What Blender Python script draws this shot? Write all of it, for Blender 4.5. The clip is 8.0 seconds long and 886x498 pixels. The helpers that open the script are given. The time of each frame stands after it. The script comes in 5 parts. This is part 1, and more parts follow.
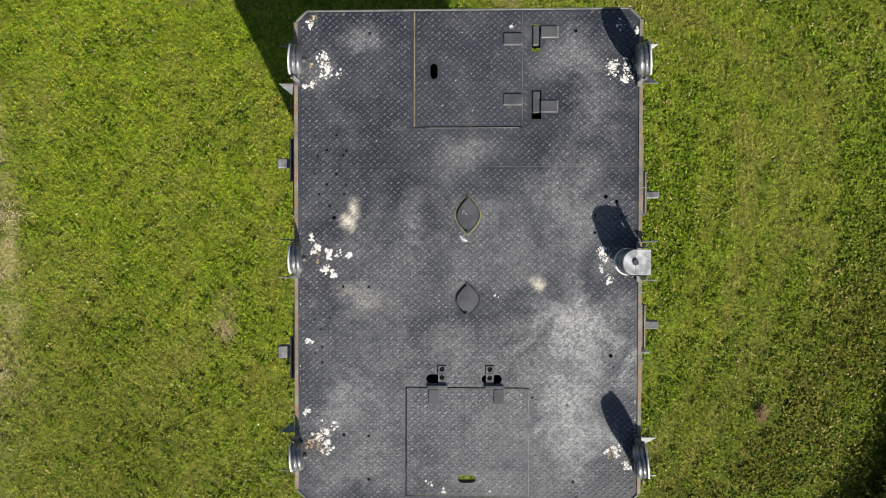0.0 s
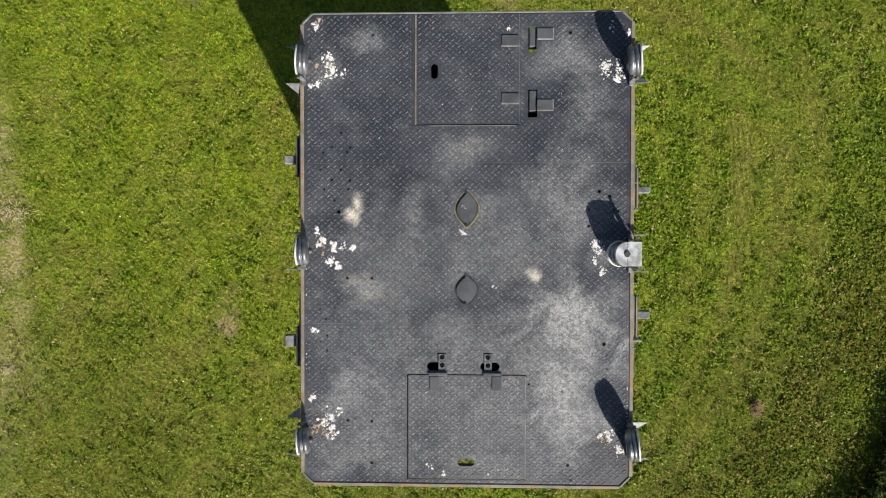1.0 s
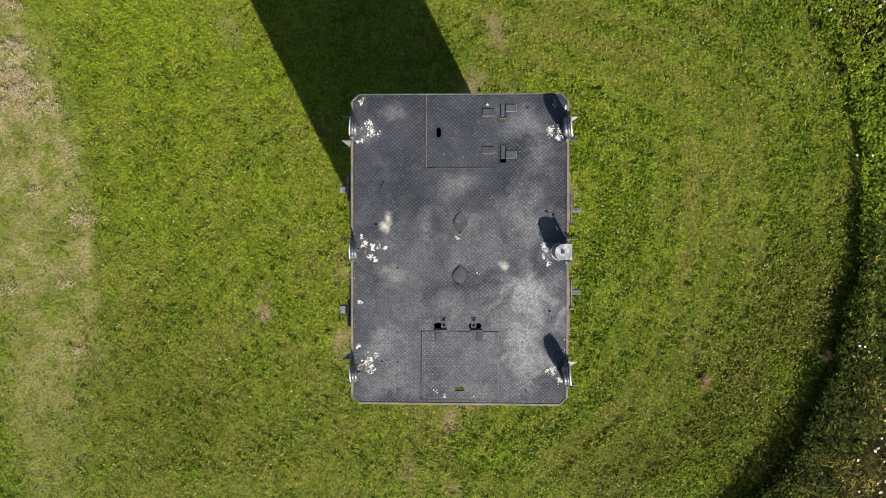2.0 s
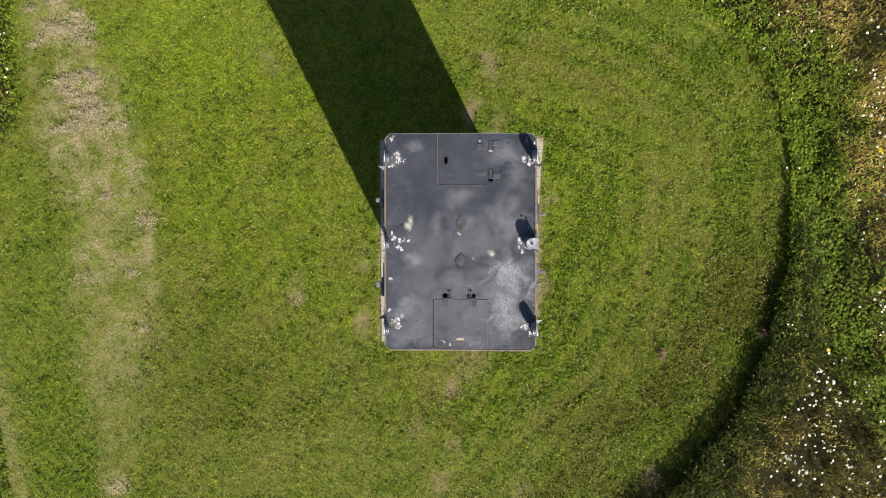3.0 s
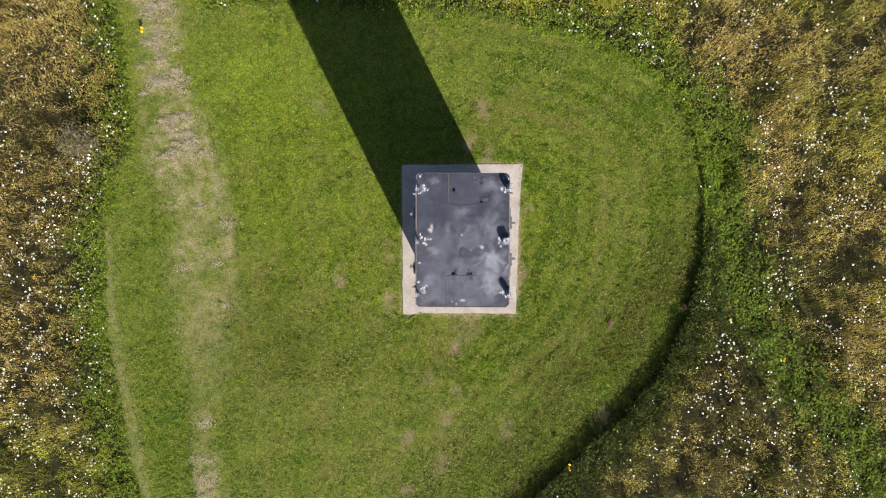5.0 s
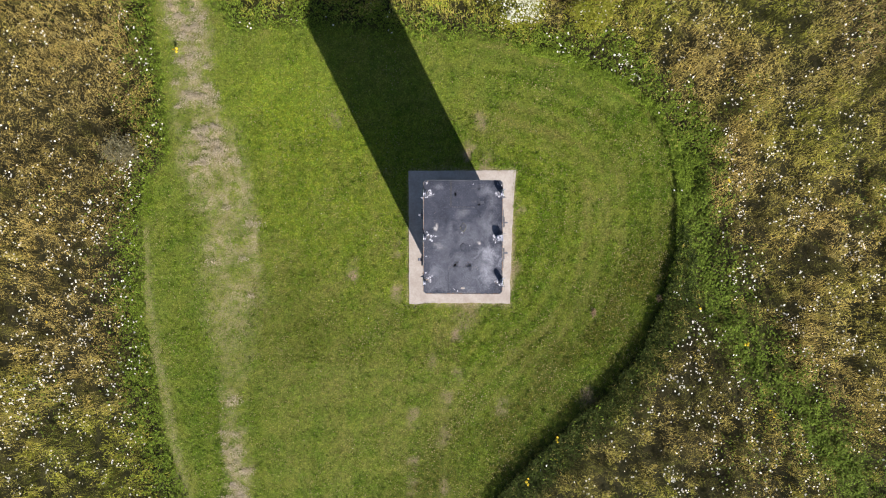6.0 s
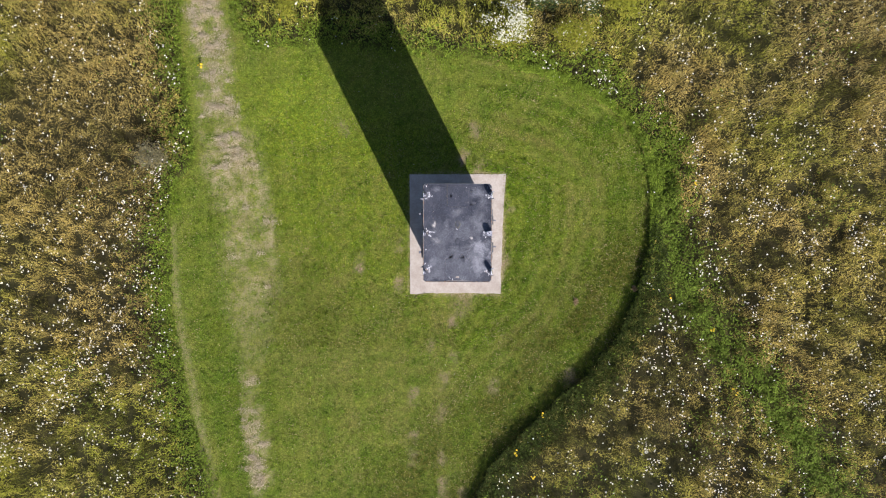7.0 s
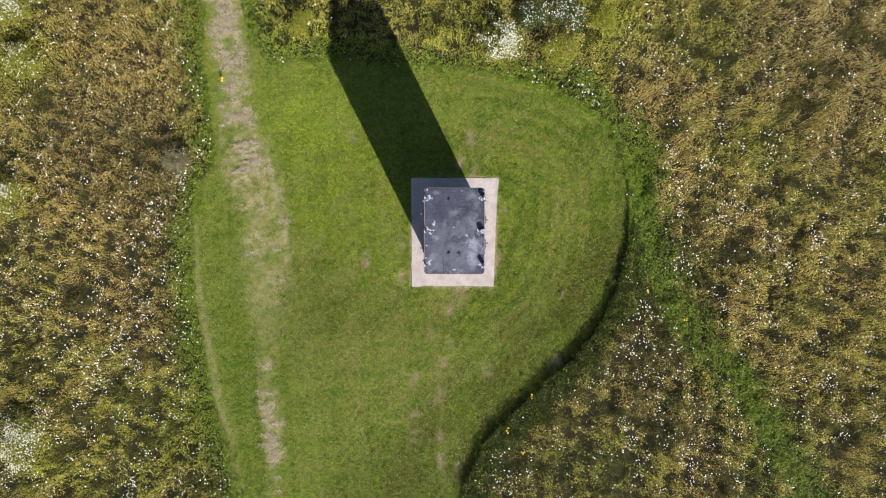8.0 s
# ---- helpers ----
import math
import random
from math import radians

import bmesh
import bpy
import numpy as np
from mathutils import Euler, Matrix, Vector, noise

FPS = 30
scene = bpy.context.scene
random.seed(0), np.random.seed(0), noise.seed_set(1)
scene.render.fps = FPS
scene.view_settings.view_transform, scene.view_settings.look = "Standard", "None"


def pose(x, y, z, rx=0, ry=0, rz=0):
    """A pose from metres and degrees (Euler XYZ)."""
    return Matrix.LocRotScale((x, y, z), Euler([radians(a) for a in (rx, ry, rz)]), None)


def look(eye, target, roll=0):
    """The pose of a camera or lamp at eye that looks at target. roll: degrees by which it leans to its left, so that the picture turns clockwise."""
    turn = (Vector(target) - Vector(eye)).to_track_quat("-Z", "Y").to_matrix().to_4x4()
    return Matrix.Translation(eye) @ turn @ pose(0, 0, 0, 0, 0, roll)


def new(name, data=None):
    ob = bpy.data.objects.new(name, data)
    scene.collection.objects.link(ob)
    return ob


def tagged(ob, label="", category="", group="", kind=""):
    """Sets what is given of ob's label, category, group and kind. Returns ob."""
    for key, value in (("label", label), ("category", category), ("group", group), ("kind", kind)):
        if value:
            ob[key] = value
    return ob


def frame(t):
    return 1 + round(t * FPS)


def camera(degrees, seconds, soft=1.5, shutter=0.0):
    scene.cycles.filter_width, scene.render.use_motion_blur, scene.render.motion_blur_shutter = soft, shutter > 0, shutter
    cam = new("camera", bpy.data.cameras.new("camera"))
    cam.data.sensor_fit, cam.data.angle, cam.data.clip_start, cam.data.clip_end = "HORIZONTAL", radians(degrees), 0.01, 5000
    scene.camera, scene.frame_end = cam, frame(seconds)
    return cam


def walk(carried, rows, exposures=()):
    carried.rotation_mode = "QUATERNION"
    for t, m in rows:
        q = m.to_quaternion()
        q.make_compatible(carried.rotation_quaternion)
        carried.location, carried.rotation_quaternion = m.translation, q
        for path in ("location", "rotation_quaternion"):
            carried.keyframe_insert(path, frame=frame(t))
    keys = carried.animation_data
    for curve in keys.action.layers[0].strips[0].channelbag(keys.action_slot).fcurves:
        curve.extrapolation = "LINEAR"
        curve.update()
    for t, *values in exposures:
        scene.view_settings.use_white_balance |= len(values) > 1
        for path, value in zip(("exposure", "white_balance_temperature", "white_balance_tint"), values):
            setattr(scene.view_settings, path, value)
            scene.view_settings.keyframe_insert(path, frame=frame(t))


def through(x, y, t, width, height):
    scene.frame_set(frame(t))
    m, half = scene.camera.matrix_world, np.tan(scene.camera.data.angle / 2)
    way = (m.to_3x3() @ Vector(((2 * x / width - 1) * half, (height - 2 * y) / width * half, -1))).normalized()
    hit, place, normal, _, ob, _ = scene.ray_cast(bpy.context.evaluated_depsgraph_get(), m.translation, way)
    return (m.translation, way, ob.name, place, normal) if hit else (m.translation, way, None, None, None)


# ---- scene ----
cam = camera(73.0, 8.0, 1.1)
PATH = [
    (0.0, -0.035, 0.101, 9.605, -0.84, 1.69, 0.07),
    (0.5, -0.030, 0.071, 9.606, -0.83, 1.69, 0.08),
    (1.0, -0.032, 0.058, 9.757, -0.82, 1.68, 0.08),
    (1.5, -0.008, 0.076, 10.518, -0.81, 1.66, 0.09),
    (1.7, 0.007, 0.084, 10.984, -0.81, 1.66, 0.09),
    (2.8, 0.011, 0.034, 13.601, -0.80, 1.60, 0.11),
    (3.0, -0.008, 0.017, 14.108, -0.80, 1.59, 0.11),
    (3.5, -0.022, 0.013, 15.329, -0.80, 1.55, 0.12),
    (4.0, -0.062, -0.005, 16.551, -0.80, 1.51, 0.13),
    (4.5, -0.084, -0.009, 17.848, -0.81, 1.47, 0.15),
    (5.8, -0.150, -0.025, 20.899, -0.82, 1.32, 0.19),
    (6.0, -0.160, -0.089, 21.384, -0.82, 1.30, 0.20),
    (6.5, -0.143, -0.145, 22.615, -0.83, 1.23, 0.21),
    (7.0, -0.069, -0.219, 23.821, -0.84, 1.15, 0.23),
    (7.5, -0.011, -0.241, 25.055, -0.85, 1.08, 0.25),
    (8.0, -0.031, -0.309, 26.247, -0.86, 0.99, 0.28),
]
walk(cam, [(t, pose(x, y, z, rx, ry, rz)) for t, x, y, z, rx, ry, rz in PATH],
     [(0.0, 0.75, 6500, 10), (1.5, 0.75, 6480, 10), (3.5, 0.80, 6120, 16), (5.8, 0.85, 5820, 21), (8.0, 0.90, 5650, 24)])

# ---- sky and sun ----
SUN_EL = radians(31.0)
SUN_AZ = math.atan2(0.451, -0.893)          # clockwise from +y
world = bpy.data.worlds.new("sky")
scene.world = world
world.use_nodes = True
wn = world.node_tree
sky = wn.nodes.new("ShaderNodeTexSky")
sky.sky_type = 'NISHITA'
sky.sun_disc = False
sky.sun_elevation = SUN_EL
sky.sun_rotation = SUN_AZ
wn.nodes["Background"].inputs["Strength"].default_value = 0.055
wn.links.new(sky.outputs["Color"], wn.nodes["Background"].inputs["Color"])
sun_data = bpy.data.lights.new("sun", 'SUN')
sun_data.energy = 5.0
sun_data.angle = radians(0.53)
sun_data.color = (1.0, 0.94, 0.84)
sun = new("sun", sun_data)
sun_way = Vector((math.sin(SUN_AZ) * math.cos(SUN_EL), math.cos(SUN_AZ) * math.cos(SUN_EL), math.sin(SUN_EL)))
sun.matrix_world = look(sun_way * 60, (0, 0, 0))
scene.view_settings.exposure = 0.75

# ---- node helpers ----
def material(name):
    m = bpy.data.materials.new(name)
    m.use_nodes = True
    return m, m.node_tree, m.node_tree.nodes["Principled BSDF"]


def put(nt, socket, value):
    if isinstance(value, bpy.types.NodeSocket):
        nt.links.new(value, socket)
    elif isinstance(value, (tuple, list)) and socket.type == 'RGBA' and len(value) == 3:
        socket.default_value = (*value, 1)
    else:
        socket.default_value = value


def coords(nt, scale=(1, 1, 1), kind="Object"):
    tc = nt.nodes.new("ShaderNodeTexCoord")
    if scale == (1, 1, 1):
        return tc.outputs[kind]
    mp = nt.nodes.new("ShaderNodeMapping")
    mp.inputs["Scale"].default_value = scale
    nt.links.new(tc.outputs[kind], mp.inputs["Vector"])
    return mp.outputs["Vector"]


def noise_tex(nt, vec, scale, detail=4.0, rough=0.55, distortion=0.0):
    n = nt.nodes.new("ShaderNodeTexNoise")
    put(nt, n.inputs["Vector"], vec)
    n.inputs["Scale"].default_value = scale
    n.inputs["Detail"].default_value = detail
    n.inputs["Roughness"].default_value = rough
    n.inputs["Distortion"].default_value = distortion
    return n.outputs["Fac"]


def ranged(nt, v, a, b, c=0.0, d=1.0, smooth=True):
    n = nt.nodes.new("ShaderNodeMapRange")
    n.interpolation_type = 'SMOOTHSTEP' if smooth else 'LINEAR'
    put(nt, n.inputs["Value"], v)
    for k, w in zip(("From Min", "From Max", "To Min", "To Max"), (a, b, c, d)):
        n.inputs[k].default_value = w
    return n.outputs["Result"]


def calc(nt, op, a, b=0.0, clamp=False):
    n = nt.nodes.new("ShaderNodeMath")
    n.operation = op
    n.use_clamp = clamp
    put(nt, n.inputs[0], a)
    put(nt, n.inputs[1], b)
    return n.outputs[0]


def blend(nt, fac, a, b, mode='MIX'):
    n = nt.nodes.new("ShaderNodeMix")
    n.data_type = 'RGBA'
    n.blend_type = mode
    put(nt, n.inputs[0], fac)
    put(nt, n.inputs[6], a)
    put(nt, n.inputs[7], b)
    return n.outputs[2]


def bump(nt, height, strength, distance, bsdf):
    n = nt.nodes.new("ShaderNodeBump")
    n.inputs["Strength"].default_value = strength
    n.inputs["Distance"].default_value = distance
    put(nt, n.inputs["Height"], height)
    nt.links.new(n.outputs["Normal"], bsdf.inputs["Normal"])


def attribute(nt, name):
    n = nt.nodes.new("ShaderNodeAttribute")
    n.attribute_name = name
    return n.outputs["Fac"]


def island(nt):
    return nt.nodes.new("ShaderNodeNewGeometry").outputs["Random Per Island"]


def axis(nt, vec, k):
    n = nt.nodes.new("ShaderNodeSeparateXYZ")
    put(nt, n.inputs[0], vec)
    return n.outputs[k]


# ---- plan numbers ----
DECK = 6.084                                  # top of the tread plate
def dx(u):                                    # plan of the deck, on a drawing grid of 3.31 mm
    return (u - 826.8) * 0.003308
def dy(v):
    return 1.510 - 0.003325 * v


# ---- materials ----
def plate_material():
    m, nt, bs = material("painted_tread_plate")
    co = coords(nt)
    big = noise_tex(nt, co, 1.6, 5, 0.6, 0.4)
    mid = noise_tex(nt, co, 7.0, 6, 0.65)
    fine = noise_tex(nt, co, 60.0, 3, 0.6)
    base = blend(nt, ranged(nt, big, 0.35, 0.68), (0.020, 0.023, 0.031), (0.046, 0.050, 0.060))
    base = blend(nt, ranged(nt, mid, 0.45, 0.75, 0, 0.45), base, (0.095, 0.096, 0.101))
    pits = noise_tex(nt, co, 26.0, 5, 0.7)
    base = blend(nt, ranged(nt, pits, 0.55, 0.75, 0, 0.5), base, (0.150, 0.150, 0.150))
    base = blend(nt, ranged(nt, pits, 0.45, 0.28, 0, 0.6), base, (0.018, 0.019, 0.024))
    # dried puddle marks and dusty patches, the plate's southern sheen painted in with them: (u, v, radius u, radius v,
    # strength)
    dust_sheen = cream = None
    warp = noise_tex(nt, co, 4.5, 6, 0.68, 0.6)
    for n, (u, v, ru, rv, k) in enumerate(CREAM + DUST_SHEEN):
        vm = nt.nodes.new("ShaderNodeVectorMath")
        vm.operation = 'SUBTRACT'
        put(nt, vm.inputs[0], co)
        vm.inputs[1].default_value = (dx(u), dy(v), DECK)
        sc = nt.nodes.new("ShaderNodeVectorMath")
        sc.operation = 'MULTIPLY'
        nt.links.new(vm.outputs[0], sc.inputs[0])
        sc.inputs[1].default_value = (1 / (ru * 0.00331), 1 / (rv * 0.00333), 0.0)
        ln = nt.nodes.new("ShaderNodeVectorMath")
        ln.operation = 'LENGTH'
        nt.links.new(sc.outputs[0], ln.inputs[0])
        r = calc(nt, 'ADD', ln.outputs["Value"], calc(nt, 'MULTIPLY', calc(nt, 'SUBTRACT', warp, 0.5), 3.2))
        f = ranged(nt, r, 1.3, -0.1, 0.0, k)
        if n < len(CREAM):
            cream = f if cream is None else calc(nt, 'MAXIMUM', cream, f)
        else:
            dust_sheen = f if dust_sheen is None else calc(nt, 'MAXIMUM', dust_sheen, f)
    grit = noise_tex(nt, co, 38.0, 6, 0.75)
    dust_sheen = calc(nt, 'MULTIPLY', dust_sheen, ranged(nt, grit, 0.32, 0.66, 0.35, 1.30))
    base = blend(nt, dust_sheen, base, (0.37, 0.37, 0.36))
    base = blend(nt, calc(nt, 'MULTIPLY', cream, ranged(nt, grit, 0.30, 0.60, 0.5, 1.2), True), base, (0.62, 0.57, 0.47))
    grime = noise_tex(nt, coords(nt, (1, 2.6, 1)), 3.2, 5, 0.6)
    base = blend(nt, ranged(nt, grime, 0.58, 0.78, 0, 0.5), base, (0.035, 0.036, 0.042))
    # worn tops of the raised bars, some of their glint painted in as paler colour
    top = ranged(nt, axis(nt, co, 2), DECK + 0.0014, DECK + 0.0028)
    worn = calc(nt, 'MULTIPLY', top, ranged(nt, calc(nt, 'ADD', noise_tex(nt, co, 22, 2), calc(nt, 'MULTIPLY', dust_sheen, 0.6)), 0.3, 0.85, 0.05, 0.55))
    base = blend(nt, worn, base, (0.40, 0.41, 0.44))
    rust = ranged(nt, noise_tex(nt, co, 11, 6, 0.7), 0.70, 0.78, 0, 0.6)
    base = blend(nt, rust, base, (0.16, 0.085, 0.045))
    speck = nt.nodes.new("ShaderNodeVectorMath")
    speck.operation = 'SCALE'
    nt.links.new(base, speck.inputs[0])
    nt.links.new(ranged(nt, noise_tex(nt, co, 95, 4, 0.75), 0.3, 0.7, 0.62, 1.42), speck.inputs["Scale"])
    base = speck.outputs[0]
    put(nt, bs.inputs["Base Color"], base)
    put(nt, bs.inputs["Metallic"], calc(nt, 'MULTIPLY', worn, 0.35))
    put(nt, bs.inputs["Roughness"], ranged(nt, mid, 0.3, 0.7, 0.42, 0.60))
    bump(nt, fine, 0.25, 0.002, bs)
    return m


CREAM = [(612, 388, 17, 19, 1.0), (625, 368, 14, 18, 1.0), (955, 500, 14, 15, 0.9), (622, 512, 34, 16, 0.16), (662, 536, 34, 16, 0.16), (832, 262, 24, 24, 0.10)]
# the broad southern and middle patches also put the plate's sheen into the colour
DUST_SHEEN = [
    (1010, 370, 100, 90, 0.34), (1040, 290, 70, 60, 0.26), (635, 65, 40, 28, 0.30), (640, 525, 70, 32, 0.26),
    (830, 275, 55, 50, 0.24), (730, 390, 30, 65, 0.28), (975, 410, 40, 70, 0.26), (1000, 100, 75, 50, 0.36),
    (1050, 205, 45, 80, 0.28), (1035, 590, 120, 90, 0.78), (1000, 710, 90, 80, 0.66), (1030, 775, 70, 70, 0.60),
    (620, 720, 90, 90, 0.36), (850, 770, 60, 60, 0.24), (800, 600, 90, 70, 0.28), (920, 580, 60, 50, 0.34),
    (900, 430, 160, 120, 0.22), (700, 470, 120, 90, 0.20), (980, 660, 170, 170, 0.34), (660, 830, 150, 60, 0.28), (860, 850, 160, 50, 0.22),
    (835, 480, 90, 80, 0.22), (640, 800, 90, 60, 0.30), (560, 130, 40, 40, 0.20), (1075, 460, 40, 40, 0.22), (830, 700, 360, 240, 0.20), (760, 520, 300, 160, 0.12),
]


def steel_material(name, a, b, metallic, rough, rust=0.0, scale=1.0):
    m, nt, bs = material(name)
    co = coords(nt)
    n1 = noise_tex(nt, co, 9 * scale, 5, 0.6)
    n2 = noise_tex(nt, co, 70 * scale, 3, 0.6)
    base = blend(nt, ranged(nt, n1, 0.32, 0.68), a, b)
    if rust:
        r = ranged(nt, noise_tex(nt, co, 14 * scale, 6, 0.7), 0.68 - 0.3 * rust, 0.78 - 0.25 * rust)
        rc = blend(nt, n2, (0.14, 0.075, 0.038), (0.34, 0.22, 0.125))
        base = blend(nt, r, base, rc)
        put(nt, bs.inputs["Metallic"], calc(nt, 'MULTIPLY', calc(nt, 'SUBTRACT', 1.0, r), metallic))
    else:
        bs.inputs["Metallic"].default_value = metallic
    put(nt, bs.inputs["Base Color"], base)
    put(nt, bs.inputs["Roughness"], ranged(nt, n2, 0.3, 0.7, rough - 0.08, rough + 0.12))
    bump(nt, n2, 0.2, 0.002, bs)
    return m


def plain_material(name, a, b, scale, rough=0.8, relief=0.3, distance=0.01):
    m, nt, bs = material(name)
    co = coords(nt)
    n1 = noise_tex(nt, co, scale, 6, 0.62)
    n2 = noise_tex(nt, co, scale * 9, 4, 0.65)
    base = blend(nt, ranged(nt, n1, 0.32, 0.68), a, b)
    base = blend(nt, ranged(nt, n2, 0.3, 0.75, 0, 0.4), base, tuple(0.6 * c for c in a))
    put(nt, bs.inputs["Base Color"], base)
    bs.inputs["Roughness"].default_value = rough
    bump(nt, n2, relief, distance, bs)
    return m


def lawn_colour(nt, co):
    """Greens of the mown lawn: lime clover, dark rounds of thick growth and flattened olive thatch, mottled leaf by
    leaf.
    """
    mid = noise_tex(nt, co, 1.5, 5, 0.65, 0.3)
    small = noise_tex(nt, co, 7.0, 4, 0.6)
    c = blend(nt, ranged(nt, mid, 0.35, 0.65), (0.146, 0.186, 0.018), (0.192, 0.212, 0.023))
    c = blend(nt, attribute(nt, "lime"), c, blend(nt, ranged(nt, small, 0.4, 0.62), (0.240, 0.286, 0.014), (0.176, 0.264, 0.012)))
    patch = ranged(nt, calc(nt, 'ADD', attribute(nt, "thatch"), calc(nt, 'MULTIPLY', calc(nt, 'SUBTRACT', mid, 0.5), 1.3)), 0.20, 1.05, 0, 0.85)
    c = blend(nt, patch, c, blend(nt, ranged(nt, small, 0.4, 0.64), (0.222, 0.204, 0.040), (0.168, 0.180, 0.028)))
    # thick growth, which also carries the south-east's backlit shade as colour
    c = blend(nt, calc(nt, 'MULTIPLY', attribute(nt, "lush_shade"), 0.85), c, blend(nt, ranged(nt, mid, 0.4, 0.62), (0.088, 0.150, 0.008), (0.118, 0.168, 0.011)))
    c = blend(nt, attribute(nt, "dull"), c, blend(nt, ranged(nt, small, 0.4, 0.62), (0.128, 0.118, 0.018), (0.070, 0.096, 0.008)))
    tuft = noise_tex(nt, co, 17.0, 5, 0.75)
    drift = noise_tex(nt, co, 5.2, 5, 0.72, 0.4)
    k = calc(nt, 'MULTIPLY', ranged(nt, tuft, 0.34, 0.66, 0.60, 1.40), ranged(nt, drift, 0.34, 0.66, 0.76, 1.26))
    n = nt.nodes.new("ShaderNodeVectorMath")
    n.operation = 'SCALE'
    nt.links.new(c, n.inputs[0])
    nt.links.new(k, n.inputs["Scale"])
    return n.outputs[0]


def meadow_colour(nt, co):
    """Olive green and reddish straw in drifts, broken by darker and paler clumps."""
    big = noise_tex(nt, co, 0.35, 5, 0.62, 0.8)
    mid = noise_tex(nt, co, 1.1, 5, 0.65, 0.4)
    clump = noise_tex(nt, co, 3.4, 5, 0.68, 0.5)
    f = calc(nt, 'ADD', attribute(nt, "brown"), calc(nt, 'ADD', calc(nt, 'MULTIPLY', calc(nt, 'SUBTRACT', big, 0.5), 1.2), calc(nt, 'MULTIPLY', calc(nt, 'SUBTRACT', clump, 0.5), 1.3)))
    c = blend(nt, ranged(nt, f, 0.05, 0.95), (0.330, 0.348, 0.030), (0.430, 0.325, 0.078))
    c = blend(nt, ranged(nt, mid, 0.54, 0.72, 0, 0.6), c, (0.385, 0.350, 0.050))
    c = blend(nt, ranged(nt, mid, 0.46, 0.30, 0, 0.6), c, (0.320, 0.232, 0.058))
    k = ranged(nt, clump, 0.34, 0.66, 0.48, 1.52)
    n = nt.nodes.new("ShaderNodeVectorMath")
    n.operation = 'SCALE'
    nt.links.new(c, n.inputs[0])
    nt.links.new(k, n.inputs["Scale"])
    # dark leaves, with the shade of hollows and of the edge painted in
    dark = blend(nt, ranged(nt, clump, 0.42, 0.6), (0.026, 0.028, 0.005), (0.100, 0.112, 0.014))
    return blend(nt, attribute(nt, "leaf_shade"), n.outputs[0], dark)


def ground_material():
    m, nt, bs = material("field_soil_and_turf")
    co = coords(nt)
    fine = noise_tex(nt, co, 24, 5, 0.7)
    mid = noise_tex(nt, co, 3.0, 5, 0.65)
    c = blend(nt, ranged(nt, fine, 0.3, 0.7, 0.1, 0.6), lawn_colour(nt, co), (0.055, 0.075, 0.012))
    # near black: the shade between the tall plants is put into the soil colour
    shaded_soil = blend(nt, ranged(nt, fine, 0.35, 0.7), (0.012, 0.013, 0.005), (0.036, 0.032, 0.012))
    shaded_soil = blend(nt, attribute(nt, "far"), shaded_soil, meadow_colour(nt, co))
    c = blend(nt, attribute(nt, "meadow"), c, shaded_soil)
    straw = blend(nt, ranged(nt, fine, 0.3, 0.7), (0.16, 0.120, 0.050), (0.48, 0.390, 0.220))
    w = calc(nt, 'MULTIPLY', attribute(nt, "worn"), ranged(nt, calc(nt, 'ADD', mid, calc(nt, 'MULTIPLY', fine, 0.6)), 0.62, 0.98, 0.0, 1.25), True)
    c = blend(nt, w, c, straw)
    soil = blend(nt, ranged(nt, fine, 0.3, 0.7), (0.13, 0.086, 0.048), (0.38, 0.278, 0.165))
    c = blend(nt, calc(nt, 'MULTIPLY', attribute(nt, "bare"), ranged(nt, fine, 0.25, 0.6, 0.4, 1.2), True), c, soil)
    put(nt, bs.inputs["Base Color"], c)
    bs.inputs["Roughness"].default_value = 0.95
    bs.inputs["Specular IOR Level"].default_value = 0.15
    bump(nt, calc(nt, 'ADD', fine, mid), 0.6, 0.04, bs)
    return m


def leaf_material(name, colour, dry=None, spread=0.5, through=0.3):
    """Leaves and blades: colour(nt, co) gives the drift of colour, each blade varies about it, light passes through."""
    m, nt, bs = material(name)
    co = coords(nt)
    c = colour(nt, co) if callable(colour) else blend(nt, noise_tex(nt, co, 3.0), colour, tuple(0.65 * k for k in colour))
    r = island(nt)
    c = blend(nt, 1.0, c, blend(nt, r, (1 - spread,) * 3, (1 + spread,) * 3), 'MULTIPLY')
    if dry:
        r2 = calc(nt, 'FRACT', calc(nt, 'MULTIPLY', r, 37.7))
        f = calc(nt, 'MULTIPLY', ranged(nt, calc(nt, 'SUBTRACT', calc(nt, 'ADD', attribute(nt, "dry"), 0.04), r2), -0.02, 0.02), 0.9)
        c = blend(nt, f, c, dry)
    put(nt, bs.inputs["Base Color"], c)
    bs.inputs["Roughness"].default_value = 0.65
    bs.inputs["Specular IOR Level"].default_value = 0.05
    tr = nt.nodes.new("ShaderNodeBsdfTranslucent")
    put(nt, tr.inputs["Color"], c)
    mx = nt.nodes.new("ShaderNodeMixShader")
    mx.inputs[0].default_value = through
    nt.links.new(bs.outputs[0], mx.inputs[1])
    nt.links.new(tr.outputs[0], mx.inputs[2])
    nt.links.new(mx.outputs[0], nt.nodes["Material Output"].inputs["Surface"])
    return m


def glass_material():
    m, nt, bs = material("lamp_glass")
    bs.inputs["Base Color"].default_value = (0.85, 0.88, 0.88, 1)
    bs.inputs["Transmission Weight"].default_value = 0.7
    bs.inputs["Roughness"].default_value = 0.12
    return m


